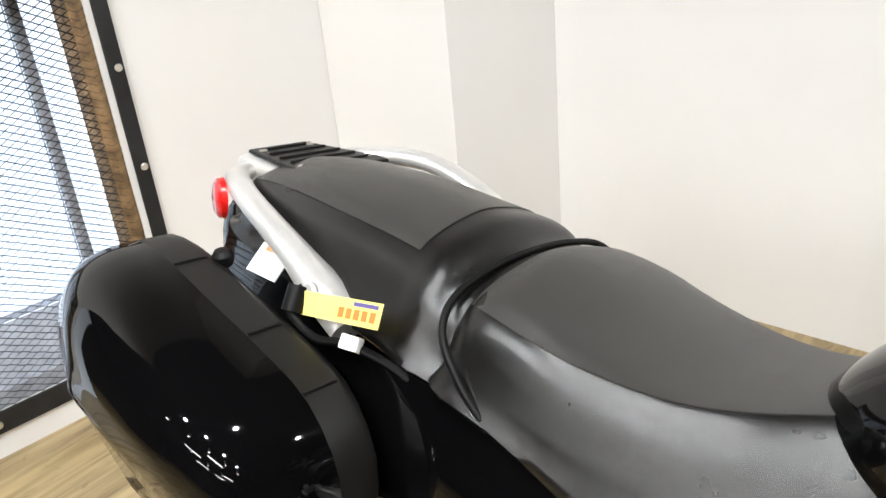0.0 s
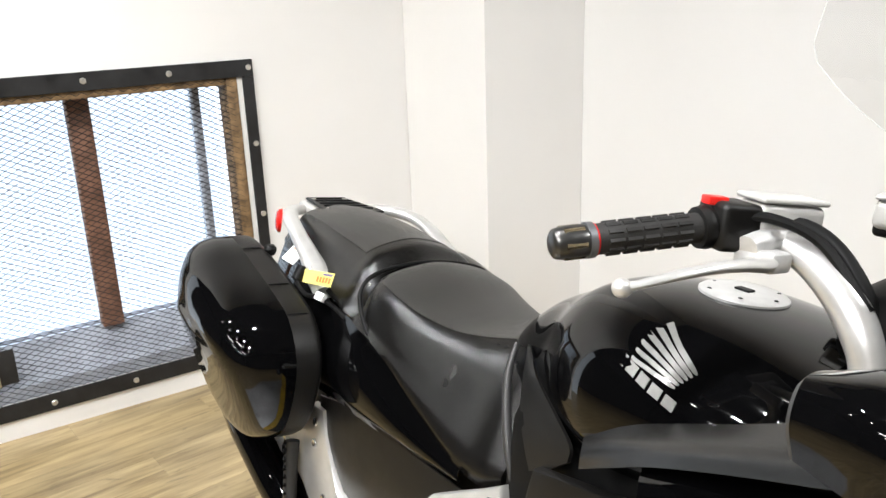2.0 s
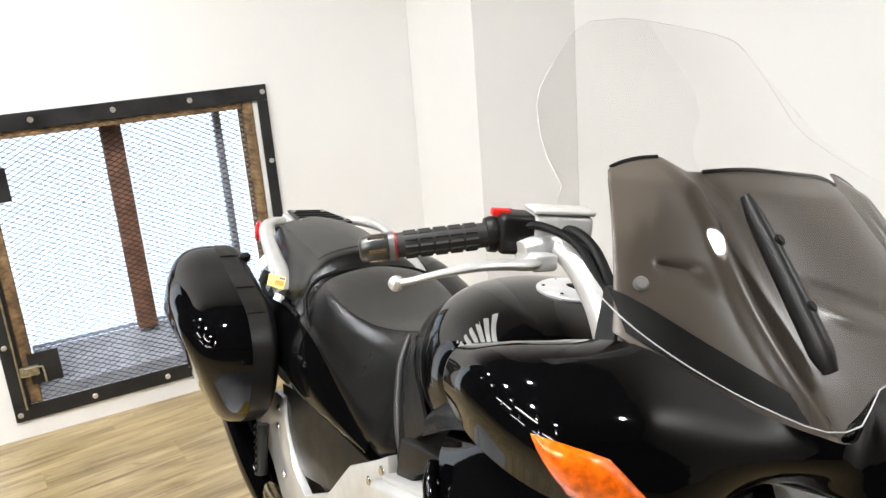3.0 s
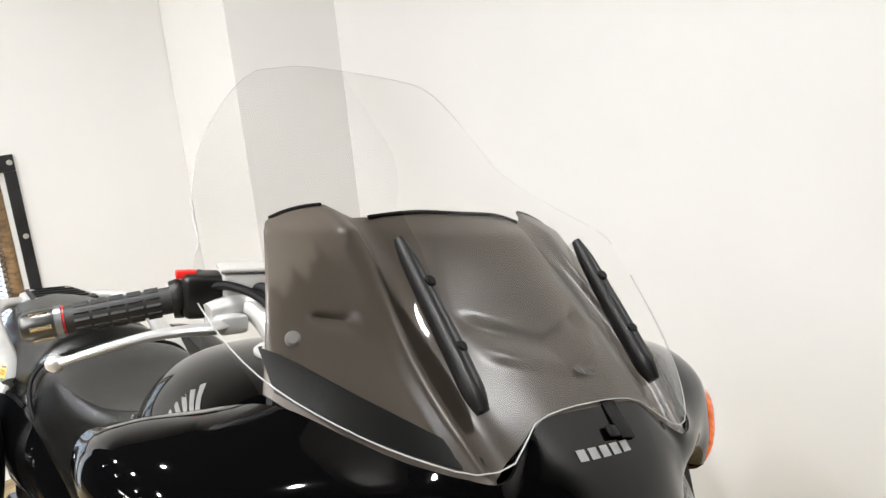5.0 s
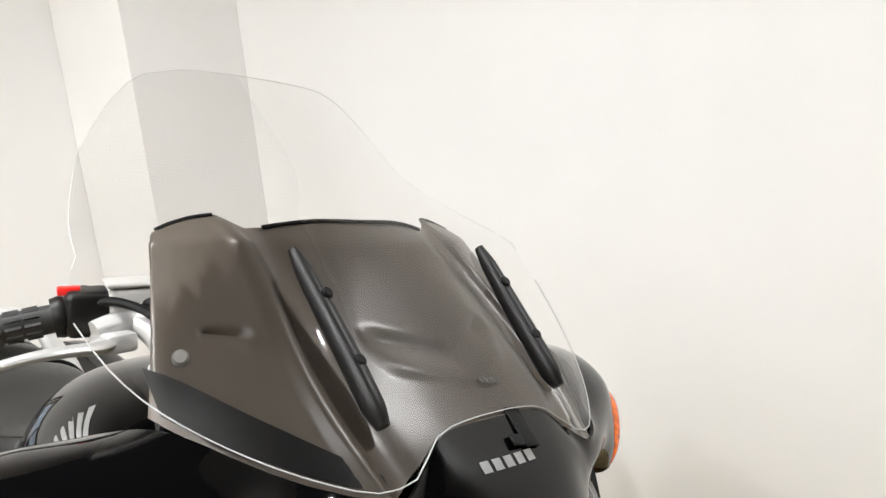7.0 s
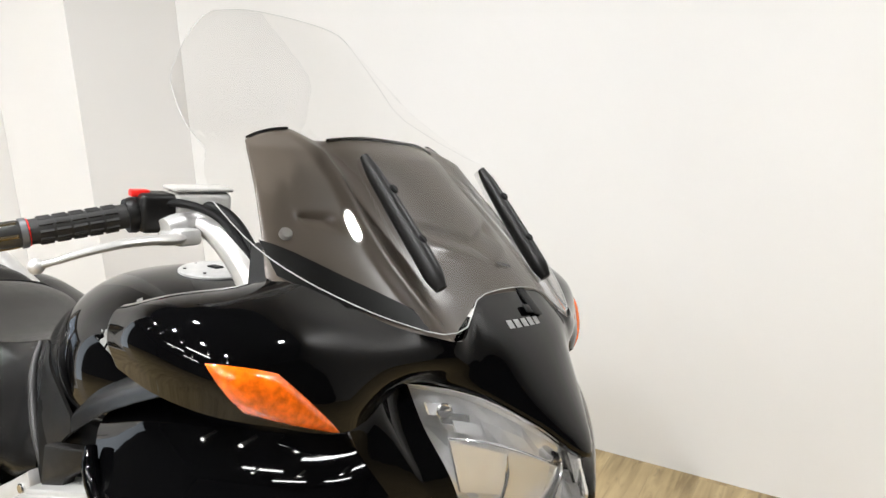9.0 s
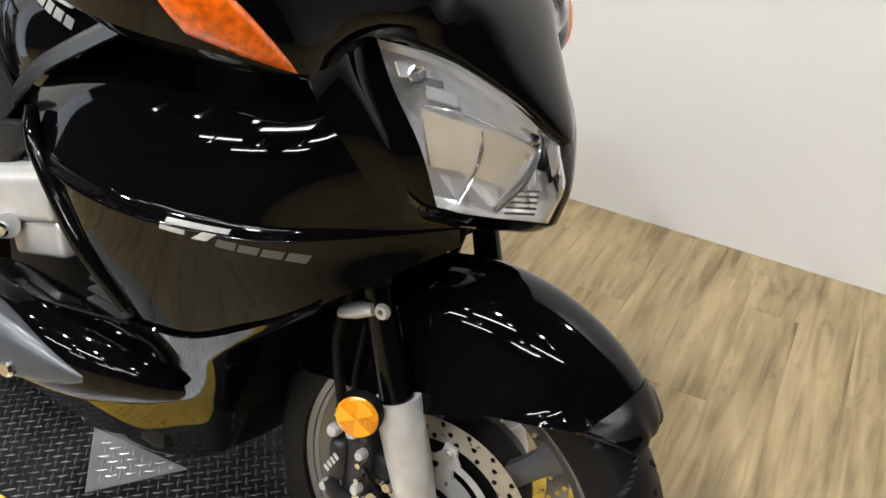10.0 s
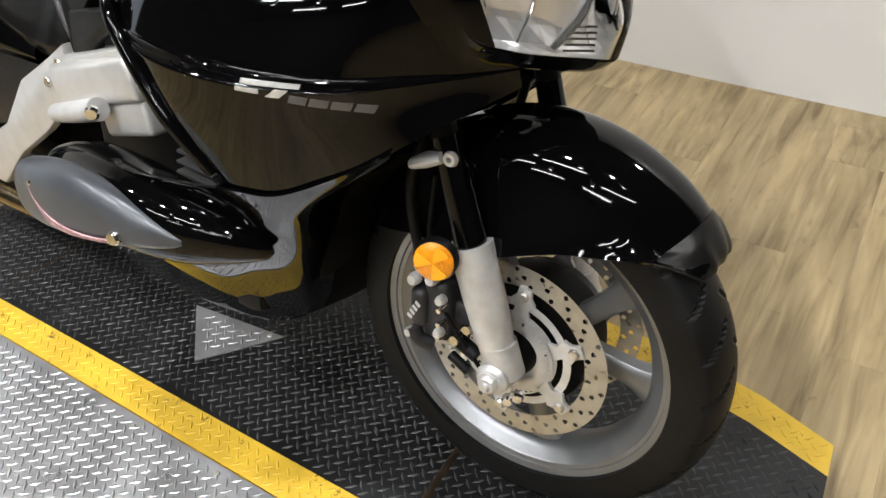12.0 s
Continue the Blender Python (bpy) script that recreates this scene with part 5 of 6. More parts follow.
# ---- marks, as plain shapes ----
FLANK = BVHTree.FromBMesh(side_panel())


def on_flank(x, z):
    """The side fairing's outer surface at a place."""
    return FLANK.ray_cast(Vector((x, -0.6, z)), Vector((0, 1, 0)))[0].y


def flank_bar(o, material, name, label):
    """A four-cornered bar that follows the fairing."""
    a, b, c, d = [Vector((x, 0, z)) for x, z in o]
    grid = []
    for i in range(4):
        line = [(a * (1 - j / 7) + b * (j / 7)) * (1 - i / 3) + (d * (1 - j / 7) + c * (j / 7)) * (i / 3) for j in range(8)]
        grid.append([Vector((p.x, on_flank(p.x, p.z) - 0.0012, p.z)) for p in line])
    return part(name, shell(grid, Vector((0, 0.002, 0))), material, flank, label, smooth=False)


flank_bar([(1.236, 0.7395), (1.266, 0.7390), (1.268, 0.7450), (1.238, 0.7455)], BADGE, "model_mark", "silver slanted bar")
flank_bar([(1.246, 0.7500), (1.318, 0.7525), (1.320, 0.7585), (1.248, 0.7570)], BADGE, "model_mark", "")
flank_bar([(1.274, 0.7365), (1.291, 0.7370), (1.305, 0.7490), (1.289, 0.7485)], BADGE, "model_mark", "")
for k in range(4):
    flank_bar([(1.300 + k * 0.0225, 0.7325 - k * 0.0020), (1.319 + k * 0.0225, 0.7308 - k * 0.0020), (1.324 + k * 0.0225, 0.7415 - k * 0.0020), (1.305 + k * 0.0225, 0.7430 - k * 0.0020)], BADGEDIM, "model_mark", "dim grey mark")
TWIST[0] = 0.07
for k in range(5):
    y = -0.056 + k * 0.0165
    bm = bmesh.new()
    o = [(y, 1.037), (y + 0.0120, 1.037), (y + 0.0120, 1.046), (y, 1.046)]
    fc = bm.faces.new([bm.verts.new(on_nose(yy, z, 0.001)) for yy, z in o])
    bmesh.ops.solidify(bm, geom=[fc], thickness=0.002)
    part("nose_mark", bm, BADGEGREY, bike, "silver nose mark" if k == 0 else "", smooth=False)

TWIST[0] = 0.0

# ---- tank ----
TK = [ring_x(0.455, 0.012, 0.795, 0.76, 2.1), ring_x(0.462, 0.055, 0.815, 0.74, 2.1), ring_x(0.495, 0.095, 0.858, 0.72, 2.2), ring_x(0.552, 0.126, 0.908, 0.70, 2.2), ring_x(0.62, 0.152, 0.945, 0.69, 2.3), ring_x(0.67, 0.180, 0.974, 0.69, 2.35), ring_x(0.72, 0.206, 0.988, 0.70, 2.35), ring_x(0.80, 0.230, 1.000, 0.70, 2.35),
      ring_x(0.90, 0.236, 1.000, 0.72, 2.3), ring_x(1.00, 0.232, 0.988, 0.74, 2.3), ring_x(1.10, 0.220, 0.965, 0.76, 2.3), ring_x(1.20, 0.20, 0.93, 0.78, 2.3)]
tank = part("fuel_tank", loft(TK, 5, 3), GLOSS, bike, "gloss black fuel tank with a silver wing mark", angle=60)
cap = part("tank_cap", moved(lathe([(0, 0.006), (0.040, 0.006), (0.044, 0.005), (0.058, 0.005), (0.062, 0.002), (0.062, -0.004)], (0, 0, 0), (0, 0, 1), 48), frame_to((0.86, -0.004, 1.0005), (0.02, -0.02, 1))), CASTING, tank, "round brushed filler cap")
for k in range(6):
    a = k * math.pi / 3
    part("cap_screw", bolt_bm((0.86 + 0.051 * math.cos(a), -0.004 + 0.051 * math.sin(a), 1.0055), (0, 0, 1), 0.003, 0.0012), DARK, cap, smooth=False)
part("cap_lock", box(0.848, 0.872, -0.012, 0.004, 1.0062, 1.0095, 0.001), DARK, cap, smooth=False)


def on_tank(x, z):
    """The tank's right flank at a place, from its own cross-sections."""
    st = [(0.72, 0.219, 0.988, 0.70), (0.80, 0.230, 1.0, 0.70), (0.90, 0.236, 1.0, 0.72), (1.0, 0.232, 0.988, 0.74), (1.1, 0.22, 0.965, 0.76)]
    for a, b in zip(st, st[1:]):
        if x <= b[0]:
            f = (x - a[0]) / (b[0] - a[0])
            w, zt, zb = [a[i] + (b[i] - a[i]) * f for i in (1, 2, 3)]
            s = min(0.999, abs((z - (zt + zb) / 2) / ((zt - zb) / 2)))
            return -w * (1 - s ** 2.35) ** (1 / 2.35)
    return -0.22


def tank_shape(o, material, name, label="", lift_=0.0016):
    P = dense([(x, 0, z) for x, z in o], 3, True) if len(o) > 6 else [Vector((x, 0, z)) for x, z in o]
    bm = bmesh.new()
    fc = bm.faces.new([bm.verts.new((p.x, on_tank(p.x, p.z) - lift_, p.z)) for p in P])
    bmesh.ops.triangulate(bm, faces=[fc])
    bmesh.ops.solidify(bm, geom=bm.faces[:], thickness=0.0012)
    return part(name, bm, material, tank, label, smooth=False)


# wing of six feathers, and five plain letter blocks below it
for k in range(6):
    u = k / 5
    x0, z0 = 0.846 + 0.010 * u, 0.980 - 0.047 * u
    x1, z1 = 0.943 - 0.012 * u, 0.944 - 0.022 * u
    q = [(x0, z0), (x0 + 0.005, z0 - 0.0050), (x0 + 0.045, z0 - 0.0180 + 0.009 * u), (x1, z1 - 0.0022), (x1 + 0.002, z1 + 0.0012), (x0 + 0.046, z0 - 0.0135 + 0.009 * u), (x0 + 0.008, z0 - 0.001)]
    tank_shape(q, WINGSILVER, "wing_mark", "silver feather mark" if k == 0 else "")
for k in range(5):
    x, z = 0.833 + k * 0.0235, 0.921 - k * 0.0055
    tank_shape([(x, z), (x + 0.018, z - 0.004), (x + 0.0195, z + 0.0090), (x + 0.0015, z + 0.0130)], WINGSILVER, "letter_block", "silver letter block" if k == 0 else "")


# ---- seats ----
def seat_ring(x, w, zt, drop, e, zb, c=-0.02, back=0.0, wb=0.0):
    """A seat's cross-section: a near-flat top out to a crisp shoulder at e of the half-width, then a steep side to the lower edge."""
    k, zs, wb = w * (1 - e), zt - drop, wb or w
    half = [(0, zt), (w * e * 0.45, zt - drop * 0.22), (w * e * 0.82, zt - drop * 0.62), (w * e, zs), (w * e + k * 0.36, zs - 0.020), (w * e + k * 0.66, zs - 0.052), (w * 0.5 + wb * 0.47, zs - 0.052 - (zs - 0.052 - zb) * 0.5), (wb, zb)]
    out = [(x, c - y, z) for y, z in half[::-1]] + [(x, c + y, z) for y, z in half[1:]] + [(x, c + w * 0.5, zb - 0.01), (x, c, zb - 0.012), (x, c - w * 0.5, zb - 0.01)]
    return [(q[0] - back * max(0.0, 1 - ((q[1] - c) / w) ** 2), q[1], q[2]) for q in out]


def seat(name, rings, label, top_label, first, last):
    """A moulded seat with a separate, duller top panel, coloured lighter for the light on it."""
    ob = part(name, loft(rings, 4, 3), VINYL, bike, label, angle=70)
    top = [[(x, y, z + 0.0014) for x, y, z in r[4:11]] for r in rings[first:last]]
    part("top_panel", sheet(top, 4, 4, 0.002), VINYLTOP, ob, top_label, angle=70)
    return ob


PS = [seat_ring(-0.425, 0.080, 0.846, 0.012, 0.60, 0.800), seat_ring(-0.405, 0.108, 0.868, 0.016, 0.62, 0.798), seat_ring(-0.34, 0.138, 0.892, 0.022, 0.64, 0.792), seat_ring(-0.24, 0.156, 0.902, 0.026, 0.66, 0.780), seat_ring(-0.12, 0.166, 0.900, 0.030, 0.66, 0.764),
      seat_ring(-0.03, 0.172, 0.892, 0.030, 0.64, 0.754), seat_ring(0.020, 0.176, 0.887, 0.030, 0.64, 0.748), seat_ring(0.050, 0.180, 0.882, 0.032, 0.68, 0.744), seat_ring(0.070, 0.181, 0.873, 0.034, 0.72, 0.741, -0.02, 0.004), seat_ring(0.090, 0.176, 0.858, 0.036, 0.74, 0.738, -0.02, 0.006),
      seat_ring(0.120, 0.174, 0.845, 0.036, 0.74, 0.735, -0.02, 0.010), seat_ring(0.150, 0.172, 0.832, 0.036, 0.74, 0.732, -0.02, 0.02)]
seat("passenger_seat", PS, "black vinyl passenger seat", "dull grained top panel, its lit grey sheen put into the colour", 1, 7)
RS = [seat_ring(0.098, 0.150, 0.815, 0.030, 0.60, 0.745, -0.022), seat_ring(0.106, 0.172, 0.840, 0.030, 0.66, 0.742, -0.022), seat_ring(0.125, 0.184, 0.858, 0.032, 0.71, 0.738, -0.023), seat_ring(0.155, 0.189, 0.862, 0.033, 0.75, 0.734, -0.024), seat_ring(0.21, 0.190, 0.848, 0.028, 0.77, 0.724, -0.022),
      seat_ring(0.28, 0.188, 0.820, 0.016, 0.72, 0.694, -0.021, 0.0, 0.186), seat_ring(0.36, 0.176, 0.801, 0.006, 0.66, 0.658, -0.017, 0.0, 0.188), seat_ring(0.42, 0.165, 0.803, 0.004, 0.58, 0.634, -0.012, 0.0, 0.192), seat_ring(0.47, 0.156, 0.814, 0.004, 0.52, 0.612, -0.008, 0.0, 0.194), seat_ring(0.52, 0.149, 0.827, 0.005, 0.47, 0.596, 0, 0.0, 0.196),
      seat_ring(0.565, 0.145, 0.834, 0.008, 0.45, 0.594, 0, 0.0, 0.192), seat_ring(0.605, 0.135, 0.808, 0.010, 0.44, 0.610, 0, 0.0, 0.180)]
seat("rider_seat", RS, "black vinyl rider's seat with shiny worn edges", "dull grained top panel of the rider's seat, lit grey sheen in its colour", 2, 11)
part("seat_seam", tube([(0.205, -0.212, 0.728), (0.165, -0.211, 0.762), (0.124, -0.198, 0.800), (0.106, -0.165, 0.829), (0.100, -0.10, 0.846), (0.099, -0.02, 0.852), (0.100, 0.06, 0.846), (0.106, 0.125, 0.829), (0.124, 0.160, 0.790)], 0.0045, 10, 6), DARK, bike, "dark seam between the seats")
both("knee_pad", sheet([[(0.594, -0.152, 0.850), (0.600, -0.153, 0.848), (0.606, -0.154, 0.845)],
                        [(0.616, -0.174, 0.808), (0.638, -0.183, 0.818), (0.660, -0.187, 0.825)],
                        [(0.640, -0.192, 0.762), (0.690, -0.203, 0.780), (0.735, -0.211, 0.797)],
                        [(0.668, -0.204, 0.728), (0.730, -0.216, 0.752), (0.785, -0.226, 0.776)],
                        [(0.698, -0.212, 0.692), (0.742, -0.220, 0.718), (0.788, -0.228, 0.752)]], 4, 4, 0.006), SATIN, "matt dark grey knee panel")
both("seat_edge_trim", tube([(0.556, -0.142, 0.838), (0.572, -0.166, 0.790), (0.598, -0.181, 0.734), (0.622, -0.190, 0.690), (0.645, -0.194, 0.645)], [0.004, 0.007, 0.008, 0.008, 0.005], 10, 5), GREYTRIM, "shiny grey edge strip")

# ---- tail, side covers and frame ----
V1 = [(-0.42, -0.12, 0.800), (-0.25, -0.165, 0.776), (-0.05, -0.194, 0.750), (0.12, -0.204, 0.738), (0.20, -0.206, 0.726), (0.35, -0.204, 0.662), (0.51, -0.196, 0.602)]
V2 = [(-0.42, -0.15, 0.700), (-0.25, -0.195, 0.690), (-0.05, -0.224, 0.678), (0.12, -0.236, 0.672), (0.20, -0.236, 0.660), (0.35, -0.226, 0.622), (0.52, -0.206, 0.590)]
V2B = [(-0.42, -0.15, 0.650), (-0.25, -0.195, 0.630), (-0.05, -0.226, 0.606), (0.12, -0.238, 0.606), (0.20, -0.238, 0.604), (0.35, -0.228, 0.594), (0.52, -0.206, 0.584)]
V3 = [(-0.40, -0.12, 0.600), (-0.25, -0.18, 0.560), (-0.05, -0.212, 0.545), (0.12, -0.218, 0.560), (0.20, -0.220, 0.562), (0.35, -0.214, 0.570), (0.52, -0.200, 0.578)]
both("side_cover", sheet([V1, V2, V2B, V3], 5, 4, 0.004), GLOSS, "gloss black side cover", angle=60)
W1 = [(0.00, -0.208, 0.530), (0.15, -0.212, 0.560), (0.35, -0.210, 0.568), (0.56, -0.20, 0.570)]
W2 = [(0.05, -0.212, 0.43), (0.18, -0.214, 0.45), (0.35, -0.214, 0.475), (0.53, -0.208, 0.50)]
W3 = [(0.12, -0.20, 0.34), (0.22, -0.20, 0.37), (0.36, -0.20, 0.41), (0.50, -0.20, 0.45)]
both("frame_panel", sheet([W1, W2, W3], 4, 4, 0.004), SATIN, "matt dark frame panel")
fp = both("foot_bracket", join(
    moved(plate([(-0.02, 0.505), (0.04, 0.51), (0.06, 0.46), (0.13, 0.36), (0.22, 0.335), (0.36, 0.415), (0.470, 0.535), (0.59, 0.605), (0.645, 0.640), (0.660, 0.590), (0.630, 0.53), (0.52, 0.44), (0.40, 0.36), (0.28, 0.25), (0.06, 0.24), (-0.03, 0.30), (-0.14, 0.345), (-0.15, 0.40)], 0.02, 0.006),
          Matrix.Translation((0, -0.20, 0)) @ Matrix.Rotation(radians(90), 4, "X")),), SILVER, "bright alloy frame and passenger footrest bracket")
for x, z in ((0.018, 0.475), (0.020, 0.425), (0.08, 0.32), (0.58, 0.558), (0.632, 0.605)):
    part("bracket_bolt", bolt_bm((x, -0.2205, z), (0, -1, 0), 0.010, 0.006), CHROME, fp, smooth=False)
part("footrest", join(tube([(-0.055, -0.24, 0.40), (-0.045, -0.245, 0.34), (-0.03, -0.25, 0.27)], 0.016, 12, 3)), GRIP, fp, "folded rubber passenger footrest")
for k in range(7):
    part("footrest_rib", tube([(-0.058 + k * 0.003, -0.258, 0.40 - k * 0.019), (-0.042 + k * 0.003, -0.266, 0.40 - k * 0.019)], 0.004, 6, 1), DARK, fp)
part("silencer", join(tube([(-0.55, -0.20, 0.34), (-0.35, -0.215, 0.30), (-0.15, -0.22, 0.24), (-0.02, -0.22, 0.20)], [0.055, 0.060, 0.055, 0.045], 20, 5)), GLOSS, bike, "black silencer under the pannier")
part("exhaust_pipe", tube([(-0.06, -0.225, 0.225), (0.08, -0.225, 0.215), (0.25, -0.20, 0.20), (0.50, -0.18, 0.20)], 0.026, 16, 5), BRONZE, bike, "heat-tinted exhaust pipe")
part("swingarm", join(box(-0.05, 0.45, -0.13, -0.09, 0.27, 0.34, 0.012), box(-0.05, 0.45, 0.09, 0.13, 0.27, 0.34, 0.012)), DARK, bike, "dark swingarm")
rear = part("rear_wheel", join(lathe([(0.236, -0.07), (0.238, -0.06), (0.21, -0.04), (0.205, 0.0), (0.21, 0.04), (0.238, 0.06), (0.236, 0.07), (0.21, 0.05), (0.195, 0.0), (0.21, -0.05)], (0, 0, 0.318), (0, 1, 0), 64, True),
                               lathe([(0, -0.05), (0.19, -0.012), (0.19, 0.012), (0, 0.05)], (0, 0, 0.318), (0, 1, 0), 32)), RIMPAINT, bike, "silver rear wheel")
part("tyre", tyre_bm((0, 0, 0.318), 0.318, 0.17, grooves=False), RUBBER, rear, "wide black rear tyre")
part("tail_unit", loft([ring_x(-0.52, 0.07, 0.80, 0.68, 2.6), ring_x(-0.46, 0.11, 0.83, 0.64, 2.6), ring_x(-0.30, 0.13, 0.80, 0.62, 2.6), ring_x(0.0, 0.13, 0.72, 0.58, 2.6)], 4, 2), GLOSS, bike, "gloss black tail section")
part("tail_lamp", loft([ring_x(-0.535, 0.05, 0.775, 0.71, 2.6), ring_x(-0.515, 0.072, 0.79, 0.69, 2.6)], 2, 2), RED, bike, "red tail lamp")
part("side_stand", join(tube([(0.42, 0.20, 0.24), (0.50, 0.27, 0.10), (0.52, 0.31, 0.055)], 0.014, 12, 3), box(0.49, 0.56, 0.28, 0.34, 0.048, 0.058, 0.003)), DARK, bike, "black side stand")

# ---- luggage rack, grab rails ----
rack = part("luggage_rack", loft([ring_x(-0.480, 0.060, 0.878, 0.855, 4), ring_x(-0.465, 0.072, 0.884, 0.845, 4), ring_x(-0.38, 0.078, 0.884, 0.835, 4), ring_x(-0.29, 0.088, 0.884, 0.83, 4), ring_x(-0.265, 0.088, 0.878, 0.835, 4)], 3, 2), SILVER, bike, "silver luggage rack with a black ribbed plate")
part("rack_plate", moved(plate([(-0.462, -0.056), (-0.30, -0.080), (-0.268, -0.076), (-0.268, 0.076), (-0.30, 0.080), (-0.462, 0.056)], 0.005, 0.002), pose(0, 0, 0.8855)), SATIN, rack, "black ribbed plate", smooth=False)
for k in range(5):
    w = 0.05 + 0.004 * k
    part("rack_rib", tube([(-0.438 + k * 0.034, -w, 0.8915), (-0.438 + k * 0.034, w, 0.8915)], 0.003, 6, 1), DARK, rack)
for x, y in ((-0.435, -0.046), (-0.435, 0.046), (-0.305, -0.064), (-0.305, 0.064)):
    part("rack_screw", bolt_bm((x, y, 0.8905), (0, 0, 1), 0.007, 0.003), ZINC, rack, smooth=False)
rail = both("grab_rail", tube([(-0.44, -0.070, 0.862), (-0.40, -0.115, 0.868), (-0.345, -0.150, 0.872), (-0.28, -0.176, 0.868), (-0.21, -0.188, 0.848), (-0.14, -0.190, 0.815), (-0.085, -0.192, 0.785), (-0.035, -0.196, 0.755)],
                              [0.016, 0.018, 0.019, 0.019, 0.020, 0.024, 0.031, 0.026], 16, 5, flat=0.8), SILVER, "silver grab rail")
part("rail_bolt", join(bolt_bm((-0.085, -0.216, 0.795), (0.1, -1, 0.25), 0.013, 0.006)), CASTING, rail, smooth=False)
part("side_reflector", lathe([(0, -0.010), (0.022, -0.009), (0.029, -0.004), (0.031, 0.004), (0, 0.008)], (-0.352, -0.176, 0.852), (0.35, 1, -0.05), 36), RED, bike, "round red side reflector")
part("label_sticker", moved(box(-0.032, 0.032, -0.022, 0.022, -0.0015, 0.0015, 0.0005), frame_to((-0.185, -0.208, 0.806), (0.0, -0.72, 0.69))), WHITEP, bike, "white sticker with an orange corner", smooth=False)
part("label_stripe", moved(box(-0.018, 0.006, 0.012, 0.021, 0.0016, 0.0026), frame_to((-0.185, -0.208, 0.806), (0.0, -0.72, 0.69))), TAGPRINT, bike, "orange printed stripe", smooth=False)
# battery lead with its hanging tag
lead = part("battery_lead", join(tube([(-0.10, -0.21, 0.80), (-0.105, -0.235, 0.785), (-0.085, -0.24, 0.765), (-0.05, -0.235, 0.75), (-0.01, -0.225, 0.755), (0.05, -0.21, 0.745), (0.10, -0.195, 0.72)], 0.0055, 8, 6),
                                 tube([(-0.10, -0.222, 0.80), (-0.095, -0.238, 0.772)], 0.014, 10, 2)), DARK, bike, "black battery charger lead")
part("lead_connector", moved(box(-0.013, 0.013, -0.009, 0.009, -0.007, 0.007, 0.002), frame_to((0.004, -0.226, 0.760), (0.2, -0.8, 0.5))), WHITEP, lead, "white plug")
tagf = Matrix(((0.98, 0.10, 0.0, -0.018), (-0.02, 0.2, -0.97, -0.228), (0.19, 0.95, 0.2, 0.797), (0, 0, 0, 1)))
hang = part("paper_tag", moved(plate([(-0.082, -0.008), (-0.07, -0.016), (0.08, -0.016), (0.08, 0.016), (-0.07, 0.016), (-0.082, 0.008)], 0.001), tagf), YELLOWTAG, lead, "yellow paper tag with orange print", smooth=False)
part("tag_line", moved(join(*[plate([(0.072 - k * 0.0145, -0.009), (0.072 - k * 0.0145, 0.004), (0.0625 - k * 0.0145, 0.004), (0.0625 - k * 0.0145, -0.009)], 0.0006) for k in range(5)]), tagf @ Matrix.Translation((0, 0, 0.0012))), TAGPRINT, hang, "orange printed blocks", smooth=False)
part("tag_line", moved(join(plate([(0.03, 0.008), (0.074, 0.008), (0.074, 0.013), (0.03, 0.013)], 0.0006)), tagf @ Matrix.Translation((0, 0, 0.0012))), TAGBLUE, hang, "dark printed bar", smooth=False)

# ---- panniers ----
OUTLINE = [(-0.455, 0.60), (-0.445, 0.735), (-0.37, 0.808), (-0.29, 0.818), (-0.17, 0.790), (-0.06, 0.762), (0.035, 0.728), (0.088, 0.655), (0.080, 0.560), (0.030, 0.468), (-0.10, 0.400), (-0.27, 0.385), (-0.40, 0.450)]


def case_ring(y, k, dx=0.0, dz=0.0):
    """The case's outline at a depth; the outer face leans in towards its foot and its rear."""
    cx, cz = -0.19, 0.625
    t = max(0.0, (abs(y) - 0.31) / 0.146)
    out = []
    for x, z in OUTLINE:
        px, pz = cx + (x - cx) * k + dx, cz + (z - cz) * k + dz
        lean = t * (0.42 * max(0.0, 0.66 - pz) + 0.30 * max(0.0, -0.25 - px) + 0.10 * max(0.0, pz - 0.70))
        out.append((px, y + lean, pz))
    return out


def pannier():
    inner = [case_ring(-0.240, 0.90), case_ring(-0.256, 0.985), case_ring(-0.270, 1.0), case_ring(-0.312, 1.0)]
    outer = [case_ring(-0.3125, 1.004), case_ring(-0.360, 0.990, -0.004), case_ring(-0.405, 0.955, -0.010, -0.004), case_ring(-0.432, 0.89, -0.015, -0.008), case_ring(-0.447, 0.79, -0.02, -0.012), case_ring(-0.454, 0.64, -0.022, -0.014), case_ring(-0.456, 0.35, -0.022, -0.016)]
    return loft(inner, 3, 3), loft(outer, 5, 3)


for sy in (-1, 1):
    b_in, b_out = pannier()
    if sy > 0:
        b_in, b_out = moved(mirrored(b_in), pose(-0.02, 0, -0.055)), moved(mirrored(b_out), pose(-0.02, 0, -0.055))
    case = part("pannier", b_in, SATIN, bike, "hard pannier with a satin black body and gloss black lid")
    part("lid", b_out, GLOSS, case, "gloss black pannier lid", angle=60)
    part("knob", lathe([(0, 0.024), (0.010, 0.023), (0.015, 0.016), (0.014, 0.008), (0.010, 0.0)], (-0.237, sy * 0.243, 0.795 - (0.055 if sy > 0 else 0)), (0, sy * 0.15, 1), 20), DARK, case, "round black knob")
    for x_, z_ in () if sy > 0 else ((-0.245, 0.8105), (-0.080, 0.7695), (0.025, 0.734)):
        part("lid_seam", tube([(x_ - 0.003, sy * 0.258, z_ - 0.006), (x_, sy * 0.272, z_), (x_, sy * 0.310, z_)], 0.002, 6, 4), DARK, case)

